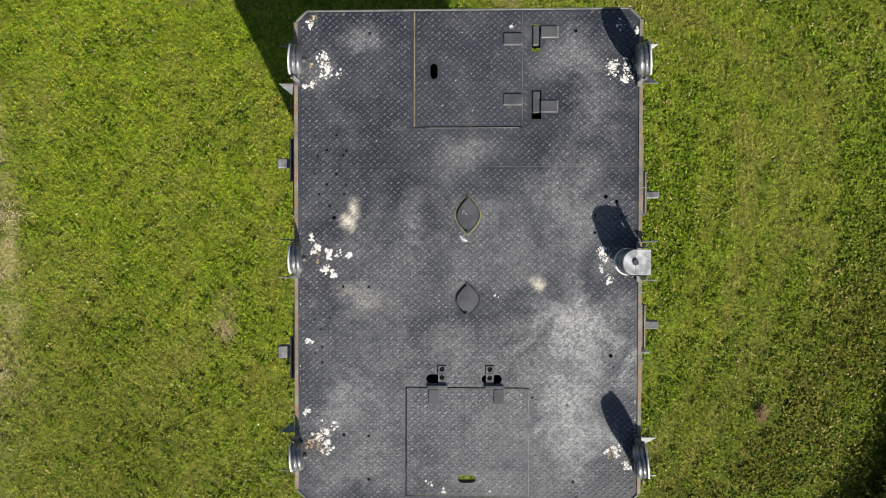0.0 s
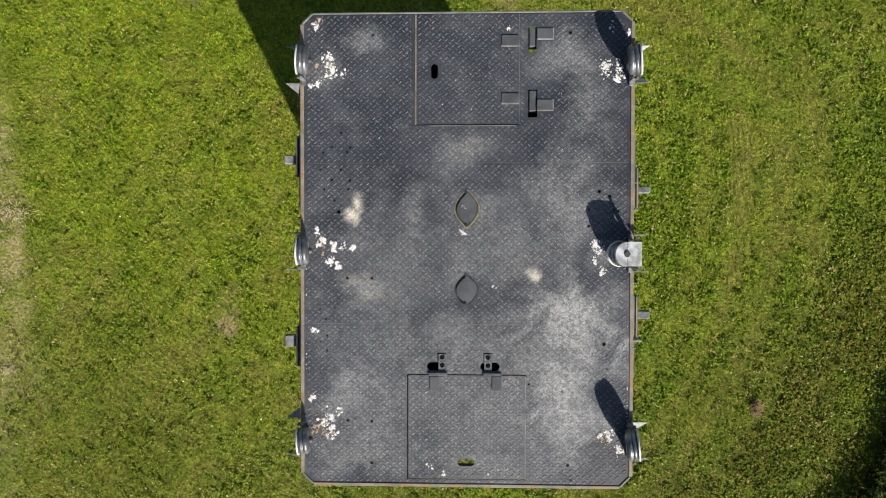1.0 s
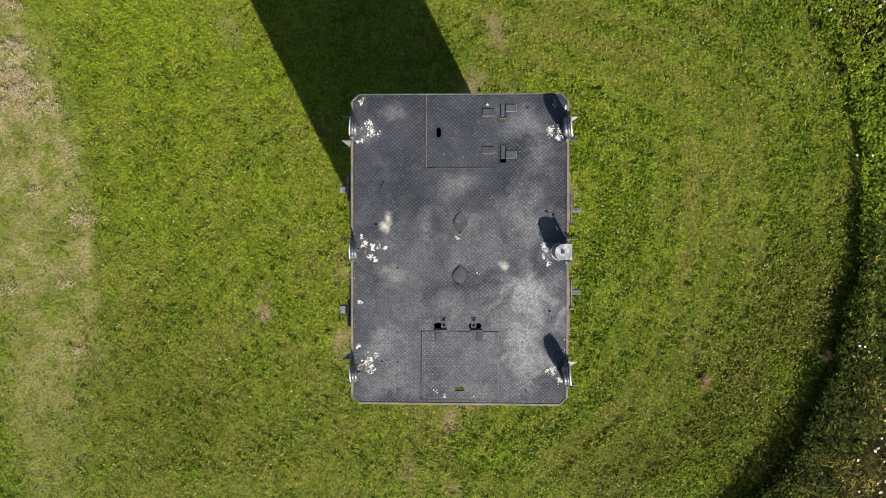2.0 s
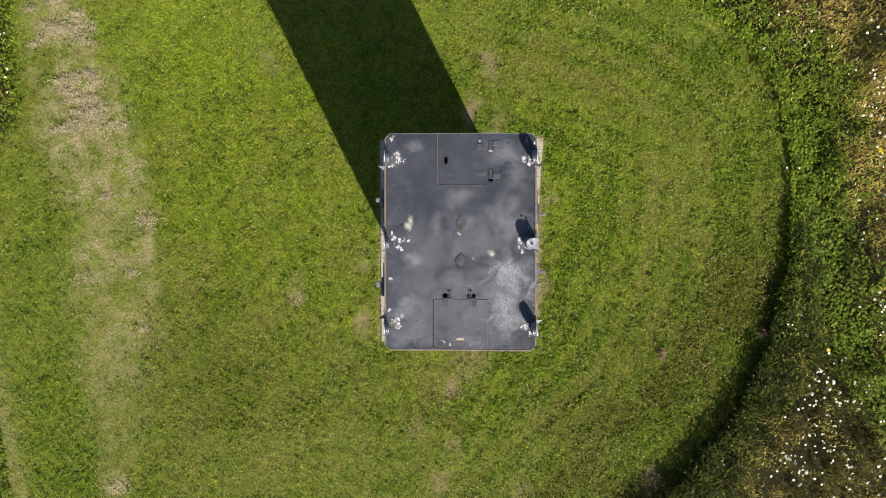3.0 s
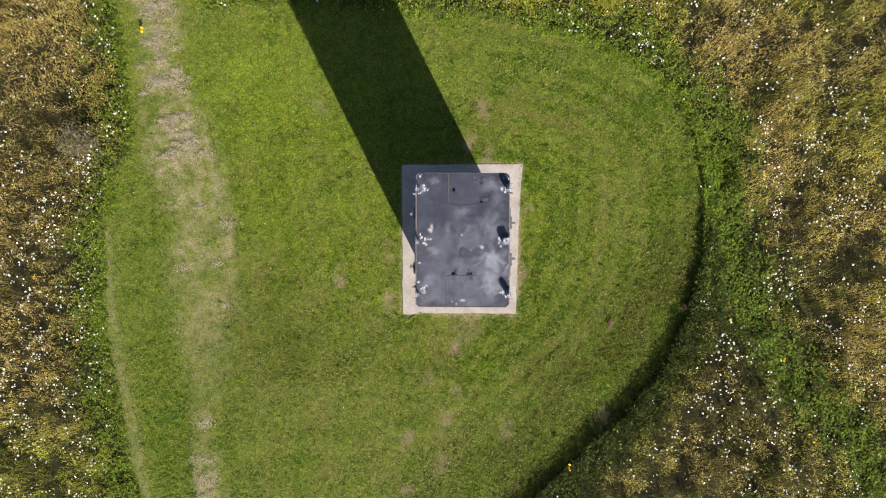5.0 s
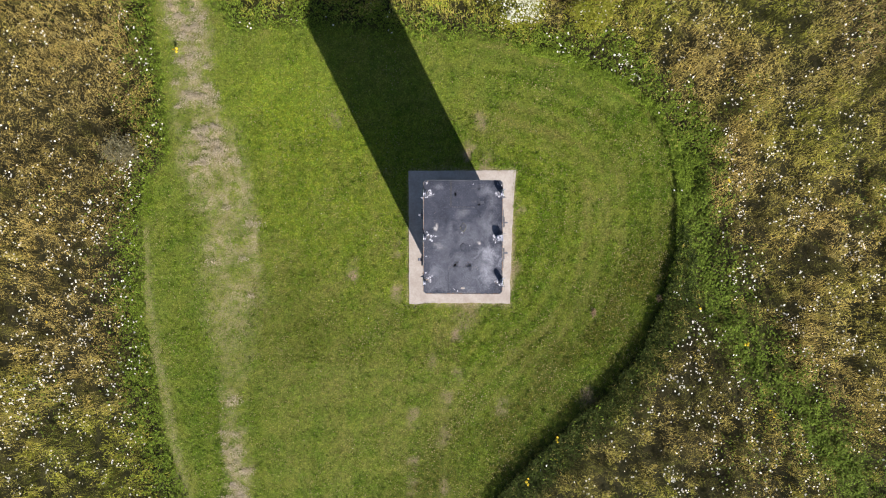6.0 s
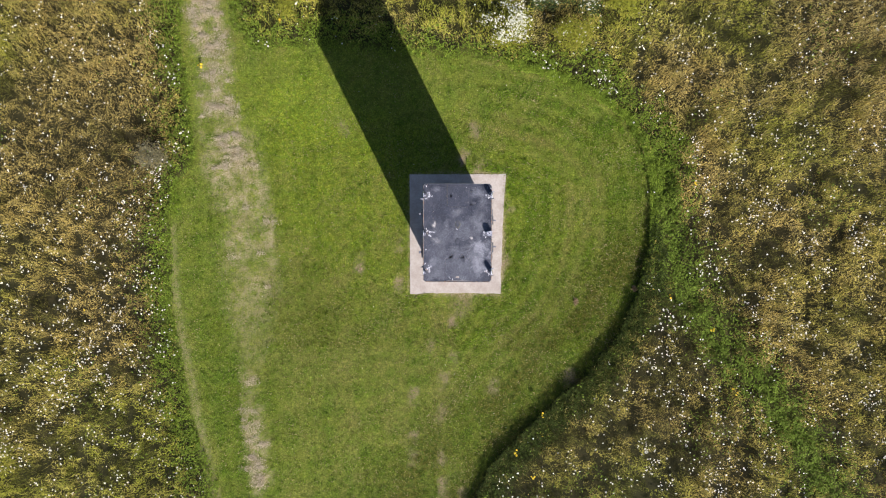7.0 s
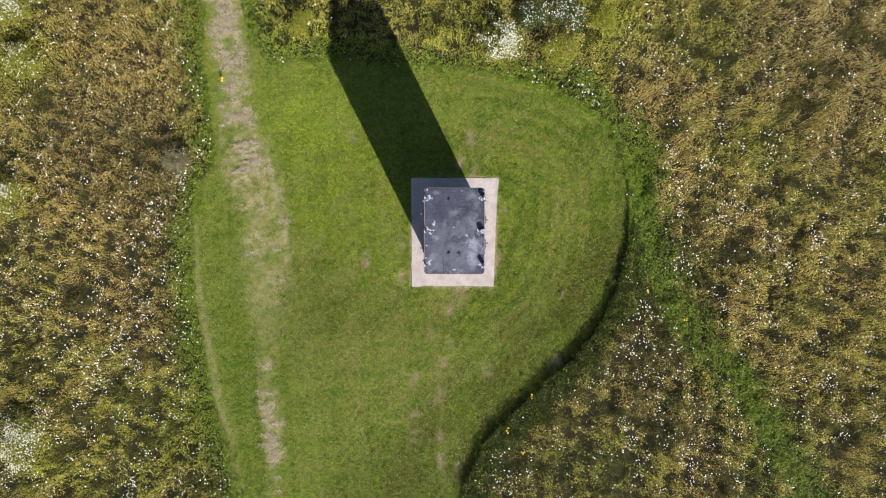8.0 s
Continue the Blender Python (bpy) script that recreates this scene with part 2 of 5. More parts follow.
M_PLATE = plate_material()
M_SMOOTH = steel_material("smooth_grey_paint", (0.048, 0.051, 0.057), (0.085, 0.088, 0.095), 0.0, 0.5, 0.02)
M_DARK = steel_material("dark_steel", (0.020, 0.021, 0.024), (0.05, 0.051, 0.055), 0.0, 0.6)
M_EDGE = steel_material("rusting_painted_angle", (0.13, 0.122, 0.105), (0.25, 0.225, 0.175), 0.0, 0.65, 0.72)
M_EDGE_GREY = steel_material("grey_painted_angle", (0.085, 0.095, 0.090), (0.17, 0.175, 0.165), 0.0, 0.6, 0.2)
M_GALV = steel_material("galvanised_steel", (0.10, 0.105, 0.11), (0.23, 0.235, 0.24), 0.25, 0.55, 0.0, 2.0)
M_LAMP = steel_material("weathered_grey_lamp_housing", (0.09, 0.095, 0.105), (0.24, 0.25, 0.27), 0.6, 0.34, 0.05, 2.0)
M_WALL = steel_material("dark_grey_cladding", (0.07, 0.072, 0.078), (0.12, 0.122, 0.128), 0.1, 0.5, 0.05, 0.3)
M_RUSTLINE = steel_material("rusty_joint", (0.13, 0.115, 0.075), (0.25, 0.215, 0.13), 0.0, 0.85, 0.35)
M_BRIGHT = steel_material("bright_weathered_aluminium", (0.50, 0.51, 0.52), (0.80, 0.81, 0.82), 0.35, 0.45, 0.0, 3.0)
M_WORNPLATE = steel_material("scuffed_aluminium_plate", (0.22, 0.23, 0.24), (0.56, 0.57, 0.58), 0.3, 0.5, 0.12, 2.2)
M_LICHEN = steel_material("lichen_stained_steel", (0.10, 0.095, 0.05), (0.26, 0.235, 0.11), 0.0, 0.85, 0.3, 2.5)
M_PALE = steel_material("worn_pale_joint", (0.10, 0.10, 0.095), (0.24, 0.235, 0.22), 0.0, 0.7, 0.1)
M_GLASS = glass_material()
M_DROP = plain_material("chalky_bird_dropping", (0.62, 0.60, 0.56), (0.86, 0.85, 0.83), 60, 0.9, 0.4, 0.002)
M_TWIG = plain_material("dry_nest_straw", (0.33, 0.25, 0.15), (0.56, 0.47, 0.34), 40, 0.9)
M_CONC = plain_material("pale_concrete_slab", (0.385, 0.326, 0.246), (0.49, 0.434, 0.338), 2.2, 0.9, 0.3, 0.006)
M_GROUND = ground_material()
M_LAWN = leaf_material("lawn_leaves", lawn_colour, (0.34, 0.27, 0.12), 0.38, 0.14)
M_MEADOW = leaf_material("meadow_blades", meadow_colour, (0.41, 0.338, 0.115), 0.26, 0.15)
M_TUFT = leaf_material("brown_dead_grass", (0.27, 0.190, 0.095), None, 0.6, 0.1)
# very dark green: the margin's shaded side is put into the leaf colour
M_MARGIN_SHADE = leaf_material("shaded_margin_leaves", (0.046, 0.064, 0.010), None, 0.7, 0.12)
M_FRESH = leaf_material("fresh_green_leaves", (0.205, 0.285, 0.024), None, 0.4, 0.2)
M_THATCH = leaf_material("pale_dry_thatch", (0.50, 0.42, 0.25), None, 0.4, 0.1)
M_HERB = leaf_material("herb_leaves", (0.160, 0.225, 0.024), None, 0.45)
M_LIME = leaf_material("yellow_green_leaves", (0.300, 0.310, 0.030), None, 0.4)
M_SHRUB = leaf_material("shrub_leaves", (0.075, 0.110, 0.030), None, 0.5)
M_DRYBUSH = leaf_material("dry_bush_leaves", (0.24, 0.215, 0.105), None, 0.4)
M_PETAL = leaf_material("white_petals", (0.92, 0.88, 0.68), None, 0.12, 0.2)
M_CREAM = leaf_material("cream_blossom", (0.84, 0.82, 0.58), None, 0.2, 0.25)
M_YELLOW = leaf_material("yellow_petals", (0.80, 0.58, 0.03), None, 0.2, 0.2)
M_STEM = plain_material("plant_stem", (0.10, 0.085, 0.04), (0.16, 0.14, 0.06), 20, 0.8)


# ---- mesh helpers ----
def part(name, bm, mat, parent=None, label="", smooth=False):
    if isinstance(bm, bpy.types.Mesh):
        me = bm
    else:
        me = bpy.data.meshes.new(name)
        bmesh.ops.recalc_face_normals(bm, faces=bm.faces)
        bm.to_mesh(me)
        bm.free()
    me.materials.clear()
    me.materials.append(mat)
    if smooth:
        me.polygons.foreach_set("use_smooth", [True] * len(me.polygons))
    ob = new(name, me)
    ob.parent = parent
    if label:
        ob["label"] = label
    return ob


def empty(name, at=(0, 0, 0)):
    ob = new(name)
    ob.empty_display_size = 0.2
    ob.location = at
    return ob


def box(bm, x0, x1, y0, y1, z0, z1, bevel=0.0, turn=None):
    c = Vector(((x0 + x1) / 2, (y0 + y1) / 2, (z0 + z1) / 2))
    m = Matrix.Translation(c) @ (turn or Matrix()) @ Matrix.Diagonal((abs(x1 - x0), abs(y1 - y0), abs(z1 - z0), 1))
    made = bmesh.ops.create_cube(bm, size=1.0, matrix=m)["verts"]
    if bevel:
        edges = list({e for v in made for e in v.link_edges})
        bmesh.ops.bevel(bm, geom=edges, offset=bevel, segments=1, affect='EDGES', profile=0.5)
    return bm


def a_box(*args, **kw):
    return box(bmesh.new(), *args, **kw)


def prism(loop, holes, z0, z1):
    """A flat plate with real holes: loops of plan points, from z0 up to z1."""
    bm = bmesh.new()
    edges = []
    for pts in (loop, *holes):
        vs = [bm.verts.new((x, y, z1)) for x, y in pts]
        edges += [bm.edges.new((vs[i], vs[(i + 1) % len(vs)])) for i in range(len(vs))]
    bmesh.ops.triangle_fill(bm, use_beauty=True, use_dissolve=False, edges=edges, normal=(0, 0, 1))
    grown = bmesh.ops.extrude_face_region(bm, geom=list(bm.faces))["geom"]
    for v in grown:
        if isinstance(v, bmesh.types.BMVert):
            v.co.z = z0
    bmesh.ops.recalc_face_normals(bm, faces=bm.faces)
    return bm


def rect(x0, x1, y0, y1):
    return [(x0, y0), (x1, y0), (x1, y1), (x0, y1)]


def disc(x, y, r, n=10):
    return [(x + r * math.cos(2 * math.pi * k / n), y + r * math.sin(2 * math.pi * k / n)) for k in range(n)]


def lathe(bm, profile, n=28, centre=(0, 0, 0)):
    """A turned body about the x axis: (x, radius) along it."""
    rings = []
    for x, r in profile:
        rings.append([bm.verts.new((centre[0] + x, centre[1] + r * math.cos(2 * math.pi * k / n), centre[2] + r * math.sin(2 * math.pi * k / n))) for k in range(n)])
    for a, b in zip(rings, rings[1:]):
        for k in range(n):
            bm.faces.new((a[k], a[(k + 1) % n], b[(k + 1) % n], b[k]))
    bm.faces.new(rings[0])
    bm.faces.new(list(reversed(rings[-1])))
    return bm


def sheet_mesh(name, verts, per_face, attrs=None):
    """One mesh from an array of corners, per_face corners a face, each face with corners of its own."""
    verts = np.asarray(verts, np.float32).reshape(-1, 3)
    n = len(verts) // per_face
    me = bpy.data.meshes.new(name)
    me.vertices.add(len(verts))
    me.vertices.foreach_set("co", verts.ravel())
    me.loops.add(n * per_face)
    me.loops.foreach_set("vertex_index", np.arange(n * per_face, dtype=np.int32))
    me.polygons.add(n)
    me.polygons.foreach_set("loop_start", np.arange(0, n * per_face, per_face, dtype=np.int32))
    for key, values in (attrs or {}).items():
        a = me.attributes.new(key, 'FLOAT', 'POINT')
        a.data.foreach_set("value", np.asarray(values, np.float32))
    me.update(calc_edges=True)
    return me


def add_bars(bm, x0, x1, y0, y1, keep):
    """The raised bars of a tread plate, on a common lattice, each a small ridge turned one way or the other."""
    px, py = 0.0403, 0.0366
    L, w, h = 0.0158, 0.0044, 0.0030
    base = [(-L, 0), (-L * 0.45, w), (L * 0.45, w), (L, 0), (L * 0.45, -w), (-L * 0.45, -w)]
    waist = [(-L * 0.80, 0), (-L * 0.38, w * 0.66), (L * 0.38, w * 0.66), (L * 0.80, 0), (L * 0.38, -w * 0.66), (-L * 0.38, -w * 0.66)]
    ridge = [(-L * 0.50, 0), (-L * 0.3, w * 0.12), (L * 0.3, w * 0.12), (L * 0.50, 0), (L * 0.3, -w * 0.12), (-L * 0.3, -w * 0.12)]
    for half, turn in ((0.0, 40), (0.5, -40)):
        c, s = math.cos(radians(turn)), math.sin(radians(turn))
        for i in range(math.floor(x0 / px) - 1, math.ceil(x1 / px) + 1):
            for j in range(math.floor(y0 / py) - 1, math.ceil(y1 / py) + 1):
                x, y = (i + half) * px, (j + half) * py
                if not (x0 + 0.013 < x < x1 - 0.013 and y0 + 0.011 < y < y1 - 0.011 and keep(x, y)):
                    continue
                lo = [bm.verts.new((x + c * u - s * v, y + s * u + c * v, DECK - 0.0002)) for u, v in base]
                mi = [bm.verts.new((x + c * u - s * v, y + s * u + c * v, DECK + 0.64 * h)) for u, v in waist]
                hi = [bm.verts.new((x + c * u - s * v, y + s * u + c * v, DECK + h)) for u, v in ridge]
                for k in range(6):
                    bm.faces.new((lo[k], lo[(k + 1) % 6], mi[(k + 1) % 6], mi[k]))
                    bm.faces.new((mi[k], mi[(k + 1) % 6], hi[(k + 1) % 6], hi[k]))
                bm.faces.new(hi)


# ---- plan of the field ----
LAWN = [(-8.2, -17.0), (-9.31, -11.81), (-10.06, -9.0), (-10.69, -6.99), (-11.12, -4.99), (-11.44, -2.73), (-11.57, -0.49), (-11.19, 1.51), (-10.43, 3.13),
        (-10.61, 5.24), (-10.9, 7.22), (-11.1, 10.18), (-11.6, 17.0), (-9.7, 17.0), (-9.25, 10.17), (-8.88, 8.2), (-8.06, 7.26), (-5.57, 7.51), (-3.59, 7.21),
        (-1.11, 7.09), (0.61, 6.92), (2.34, 6.48), (3.82, 6.11), (5.29, 5.45), (6.53, 4.57), (7.27, 3.42), (7.58, 1.82), (7.55, -0.3),
        (7.08, -2.37), (6.35, -3.86), (5.38, -5.11), (4.4, -6.11), (3.17, -7.24), (1.94, -8.37), (1.08, -9.63), (0.59, -10.89), (0.1, -17.0)]
TRACK = [(7.8, 3.2), (8.2, 1.2), (8.6, -1.62), (10.53, -4.32), (12.27, -6.29), (14.0, -8.5), (15.5, -11.2), (18.5, -17.0)]
PATHWAY = [(-10.4, 17.0, 0.42, 1.0), (-10.23, 10.18, 0.66, 1.2), (-9.8, 7.46, 0.64, 1.1), (-9.56, 5.24, 0.7, 0.95), (-8.75, 1.9, 1.05, 0.80), (-8.45, -0.4, 1.0, 0.66),
           (-8.2, -2.6, 1.1, 0.42), (-8.2, -4.7, 0.8, 0.20), (-8.23, -5.3, 0.42, 0.6), (-8.23, -5.75, 0.42, 0.9), (-8.25, -6.4, 0.26, 0.4), (-8.2, -7.3, 0.42, 0.85), (-8.0, -8.4, 0.48, 1.0), (-7.9, -9.8, 0.36, 0.9), (-7.9, -10.7, 0.26, 0.35), (-7.4, -17.0, 0.4, 0.3)]
# a second worn wheel streak beside the path: x, y, half width, strength
STREAK = [(-8.5, 4.4, 0.2, 0.0), (-8.2, 2.9, 0.28, 0.85), (-7.95, 2.0, 0.30, 0.9), (-7.65, 0.9, 0.34, 0.85), (-7.5, -0.45, 0.3, 0.6), (-7.35, -2.3, 0.28, 0.3), (-7.3, -4.0, 0.2, 0.0)]
# drifts of the meadow's colour: x, y, radius, brown (+) or green (-)
DRIFTS = [(-14.4, 3.9, 3.5, 0.9), (-13.6, -2.7, 3.0, 0.7), (-18.4, -6.0, 2.2, -0.2), (-12.4, -7.9, 2.2, -0.8), (-14.9, -9.7, 2.2, -0.3), (-18.8, 7.6, 1.5, -0.9), (-10.6, 4.7, 1.0, -0.8), (-16.1, 9.3, 2.0, 0.4),
          (-7.4, 8.6, 1.5, -0.6), (-1.6, 8.6, 1.2, -0.3), (8.8, 2.8, 1.2, 0.9), (8.8, 5.7, 1.5, 0.7), (10.5, 8.1, 1.5, -0.4), (16.2, 7.1, 2.7, 0.8), (12.4, 3.7, 1.7, -0.3), (12.1, -4.5, 1.5, 0.5),
          (16.9, -6.9, 3.0, -0.1), (9.2, -7.9, 1.7, 0.5), (7.3, -9.4, 1.5, -0.6), (4.8, -10.2, 1.5, -0.3), (11.8, -0.1, 1.7, 0.5), (6.4, 9.0, 1.2, -0.8),
          (-5.0, 9.0, 1.7, -0.6), (0.0, 9.3, 1.4, -0.5), (16.5, 10.2, 2.5, 0.8)]
# where white flowers crowd together: x, y, radius, how dense
CROWDS_WEST = [(-11.3, 2.1, 1.0, 1), (-11.0, 3.7, 0.7, 0.6), (-12.6, 0.2, 1.5, 0.5), (-14.8, 1.7, 1.0, 0.4), (-13.6, -3.4, 3.7, 0.3), (-14.6, -4.4, 0.7, 0.8), (-15.3, -5.7, 2.0, 0.5), (-18.3, -1.8, 1.5, 0.4), (-17.6, -3.7, 1.0, 0.5),
               (-12.3, -4.4, 1.5, 0.6), (-13.8, -10.9, 1.0, 0.9), (-10.4, -10.3, 1.0, 0.9), (-18.3, -8.7, 1.5, 0.8), (-11.3, 6.3, 1.0, 0.4), (-15.8, -7.2, 2.5, 0.35), (-19.3, 1.4, 1.0, 0.8), (-17.4, 4.4, 0.6, 0.6)]
CROWDS_EAST = [(15.1, -0.4, 1.5, 1), (13.2, -1.6, 1.0, 0.6), (11.9, 1.1, 1.0, 0.7), (9.5, 2.3, 1.5, 0.5), (12.7, -3.5, 1.2, 0.7), (10.3, -1.6, 1.7, 0.5), (8.4, -3.5, 1.0, 0.7), (9.1, -5.5, 2.0, 0.6),
               (7.0, -5.7, 0.7, 0.6), (9.9, -8.9, 1.2, 0.9), (11.8, -9.8, 1.5, 0.6), (7.7, -8.9, 1.5, 0.5), (15.6, -5.4, 1.5, 0.6), (15.4, -7.4, 1.5, 0.5), (17.7, 0.4, 1.0, 0.6), (10.7, 3.5, 1.5, 0.5),
               (9.0, 8.0, 1.5, 0.4), (17.3, -6.6, 1.5, 0.3), (5.9, 6.1, 1.0, 0.5), (3.5, 6.1, 1.0, 0.4), (2.4, -10.7, 1.2, 0.7), (13.8, 3.5, 1.5, 0.3)]
MOWN_EDGE = [(-11.44, 0.26), (-11.32, -2.23), (-10.94, -4.73), (-10.32, -7.74), (-9.56, -11.26), (-8.5, -17.0)]
# bare or thatchy spots in the lawn: (x, y, radius, strength)
SPOTS = [(-0.17, -3.38, 0.26, 0.9), (-0.99, -4.41, 0.22, 0.7), (-3.86, -1.32, 0.26, 1.0), (-1.67, -6.41, 0.25, 0.6),
         (-0.48, -5.77, 0.3, 0.45), (-0.6, -7.15, 0.3, 0.4), (-1.67, -8.78, 0.3, 0.4), (0.26, -10.39, 0.3, 0.7), (-4.52, 4.25, 0.3, 0.5),
         (0.73, 4.07, 0.25, 0.7), (0.22, 3.1, 0.22, 1.0), (0.88, 2.75, 0.35, 0.7), (-2.27, -0.44, 0.3, 0.7), (-2.26, -1.93, 0.3, 0.7), (-0.54, -10.27, 0.25, 0.5),
         (1.95, -1.0, 0.25, 0.7), (2.1, 1.0, 0.2, 0.6), (0.3, -2.6, 0.6, 0.45), (4.6, -5.6, 0.35, 0.7), (1.5, -6.1, 0.3, 0.5), (-1.68, -7.96, 0.22, 0.6), (-0.58, -8.96, 0.28, 0.6), (-0.57, -10.1, 0.25, 0.7), (-0.49, -5.64, 0.3, 0.6), (-3.9, -1.0, 0.2, 0.5), (-0.1, -4.9, 0.2, 0.4)]


def polygon_distance(P, poly):
    """Signed distance of plan points from a polygon's edge, negative inside."""
    Q = np.array(poly)
    best = np.full(len(P), 1e9)
    inside = np.zeros(len(P), bool)
    for a, b in zip(Q, np.roll(Q, -1, axis=0)):
        e = b - a
        t = np.clip(((P - a) @ e) / (e @ e), 0, 1)
        best = np.minimum(best, np.hypot(*(P - a - t[:, None] * e).T))
        cross = ((a[1] > P[:, 1]) != (b[1] > P[:, 1])) & (P[:, 0] < (b[0] - a[0]) * (P[:, 1] - a[1]) / (b[1] - a[1] + 1e-12) + a[0])
        inside ^= cross
    return np.where(inside, -best, best)


def line_distance(P, line):
    """Distance from a polyline, and where along its points (index and part) it lies nearest."""
    Q = np.array([q[:2] for q in line])
    best, at = np.full(len(P), 1e9), np.zeros(len(P))
    for k, (a, b) in enumerate(zip(Q, Q[1:])):
        e = b - a
        t = np.clip(((P - a) @ e) / (e @ e), 0, 1)
        d = np.hypot(*(P - a - t[:, None] * e).T)
        at = np.where(d < best, k + t, at)
        best = np.minimum(best, d)
    return best, at


def wobble(P, scale, seed):
    """Cheap smooth noise on the plan, about -1 to 1."""
    g = np.random.default_rng(seed)
    out = np.zeros(len(P))
    for _ in range(7):
        k = g.normal(0, scale, 2)
        out += np.sin(P @ k + g.uniform(0, 6.28))
    return out / 2.6


def smooth01(x):
    x = np.clip(x, 0, 1)
    return x * x * (3 - 2 * x)


def worn_at(P):
    d, at = line_distance(P, PATHWAY)
    idx = np.arange(len(PATHWAY))
    wid = np.interp(at, idx, [q[2] for q in PATHWAY])
    k = np.interp(at, idx, [q[3] for q in PATHWAY])
    d = d + 0.16 * wobble(P, 3.0, 5) + 0.12 * wobble(P, 9.0, 6)
    w = 0.92 * k * smooth01(1.22 - 0.82 * d / wid) * np.clip(0.85 + 0.45 * wobble(P, 3.5, 7) + 0.25 * wobble(P, 12.0, 9), 0.1, 1.1)
    d2, at = line_distance(P, STREAK)
    idx = np.arange(len(STREAK))
    wid = np.interp(at, idx, [q[2] for q in STREAK])
    k2 = np.interp(at, idx, [q[3] for q in STREAK])
    w = np.maximum(w, k2 * smooth01(1.35 - (d2 + 0.12 * wobble(P, 4.0, 12)) / wid) * np.clip(0.85 + 0.4 * wobble(P, 5.0, 13), 0.2, 1.1))
    e, _ = line_distance(P, MOWN_EDGE)
    w = np.maximum(w, 0.40 * smooth01(1.2 - e / 0.22))
    rim = np.maximum(np.maximum(-1.87 - P[:, 0], P[:, 0] - (1.745 + 0.042 * (P[:, 1] + 2.34))), np.maximum(-2.36 - P[:, 1], P[:, 1] - 2.40))
    w = np.maximum(w, np.where(rim > -0.2, 0.75 * smooth01(1.0 - (rim + 0.05 * wobble(P, 5.0, 10)) / 0.13), 0))
    return w


def bare_at(P):
    """Brown bare spots in the lawn, longer from north to south."""
    b = np.zeros(len(P))
    for x, y, r, s in SPOTS:
        q = np.hypot((P[:, 0] - x) * 1.35, (P[:, 1] - y) * 0.8) + 0.4 * r * wobble(P, 7.0, 8)
        b = np.maximum(b, s * smooth01(1.25 - q / r))
    return b


def meadow_at(P):
    return polygon_distance(P, LAWN) + 0.12 * wobble(P, 2.5, 3)


def blob(P, x, y, rx, ry):
    return np.exp(-((P[:, 0] - x) / rx) ** 2 - ((P[:, 1] - y) / ry) ** 2)


def lawn_tone(P):
    """How lushly green, thatchy or lime-coloured the lawn is, with backlit shade painted into the south-east: the
    mower's rounds follow the lawn's edge in the east and the path in the west.
    """
    d = -polygon_distance(P, LAWN) + 0.07 * wobble(P, 1.2, 72)
    east = smooth01((P[:, 0] + 0.8) / 3.0)
    rounds = 0.52 * np.cos(2 * np.pi * (d - 1.0) / 3.3) + 0.48 * np.cos(2 * np.pi * (d - 0.3) / 0.62)
    strips = 0.55 * np.cos(2 * np.pi * (P[:, 0] + 0.06 * P[:, 1]) / 1.9) + 0.45 * np.cos(2 * np.pi * (P[:, 0] + 0.06 * P[:, 1]) / 0.7)
    e, _ = line_distance(P, MOWN_EDGE)
    verge = smooth01((e - 0.35) / 0.3) * smooth01((2.35 - e) / 0.25) * smooth01((2.6 - P[:, 1]) / 1.5) * (P[:, 0] < -7.9)
    lush_shade = 0.17 + 0.58 * east * rounds + 0.16 * (1 - east) * strips + 0.14 * east + 0.12 * wobble(P, 2.2, 73) + 0.16 * wobble(P, 9.0, 77) + 0.12 * wobble(P, 22.0, 78) + 0.30 * verge
    # the south-east term puts the grass's backlit, shaded look into the green
    lush_shade += 0.10 * blob(P, -5.8, -3.6, 2.4, 2.0) + 0.30 * smooth01((P[:, 0] - P[:, 1] - 4.5) / 3.0) + 0.12 * smooth01((-2.5 - P[:, 1]) / 3.0)
    thatch = 0.28 - 0.60 * east * rounds - 0.12 * (1 - east) * strips + 0.15 * wobble(P, 1.7, 74)
    thatch += 0.26 * blob(P, -5.4, -5.5, 2.6, 4.5) + 0.12 * smooth01((-3.0 - P[:, 1]) / 3.0) + 0.40 * blob(P, -0.4, -6.0, 1.0, 4.0) + 0.30 * blob(P, 3.6, 0.6, 1.0, 1.3) + 0.25 * blob(P, -3.6, 1.5, 1.2, 1.0) - 0.5 * verge
    thatch -= 0.35 * smooth01((P[:, 0] - P[:, 1] - 5.5) / 3.0) - 0.16 * wobble(P, 7.0, 79)
    lime = 1.0 * blob(P, -4.2, 1.8, 3.4, 3.3) + 0.60 * blob(P, -6.2, 5.5, 1.6, 2.5) + 0.50 * blob(P, 2.8, 1.0, 1.6, 3.0) + 0.20 * wobble(P, 1.1, 75) + 0.20 * wobble(P, 6.0, 80)
    # dull tone: grows towards the south-east, with one patch in the west
    dull = 0.74 * smooth01((P[:, 0] - P[:, 1] - 4.8) / 3.2) + 0.30 * blob(P, -5.8, -3.4, 2.2, 1.8)
    dull = dull * np.clip(0.85 + 0.35 * wobble(P, 1.8, 87) + 0.25 * wobble(P, 6.0, 88), 0.2, 1.2)
    return {"dull": np.clip(dull, 0, 0.85), "lush_shade": np.clip(lush_shade, 0, 1), "thatch": np.clip(thatch, 0, 1), "lime": np.clip(lime, 0, 1)}


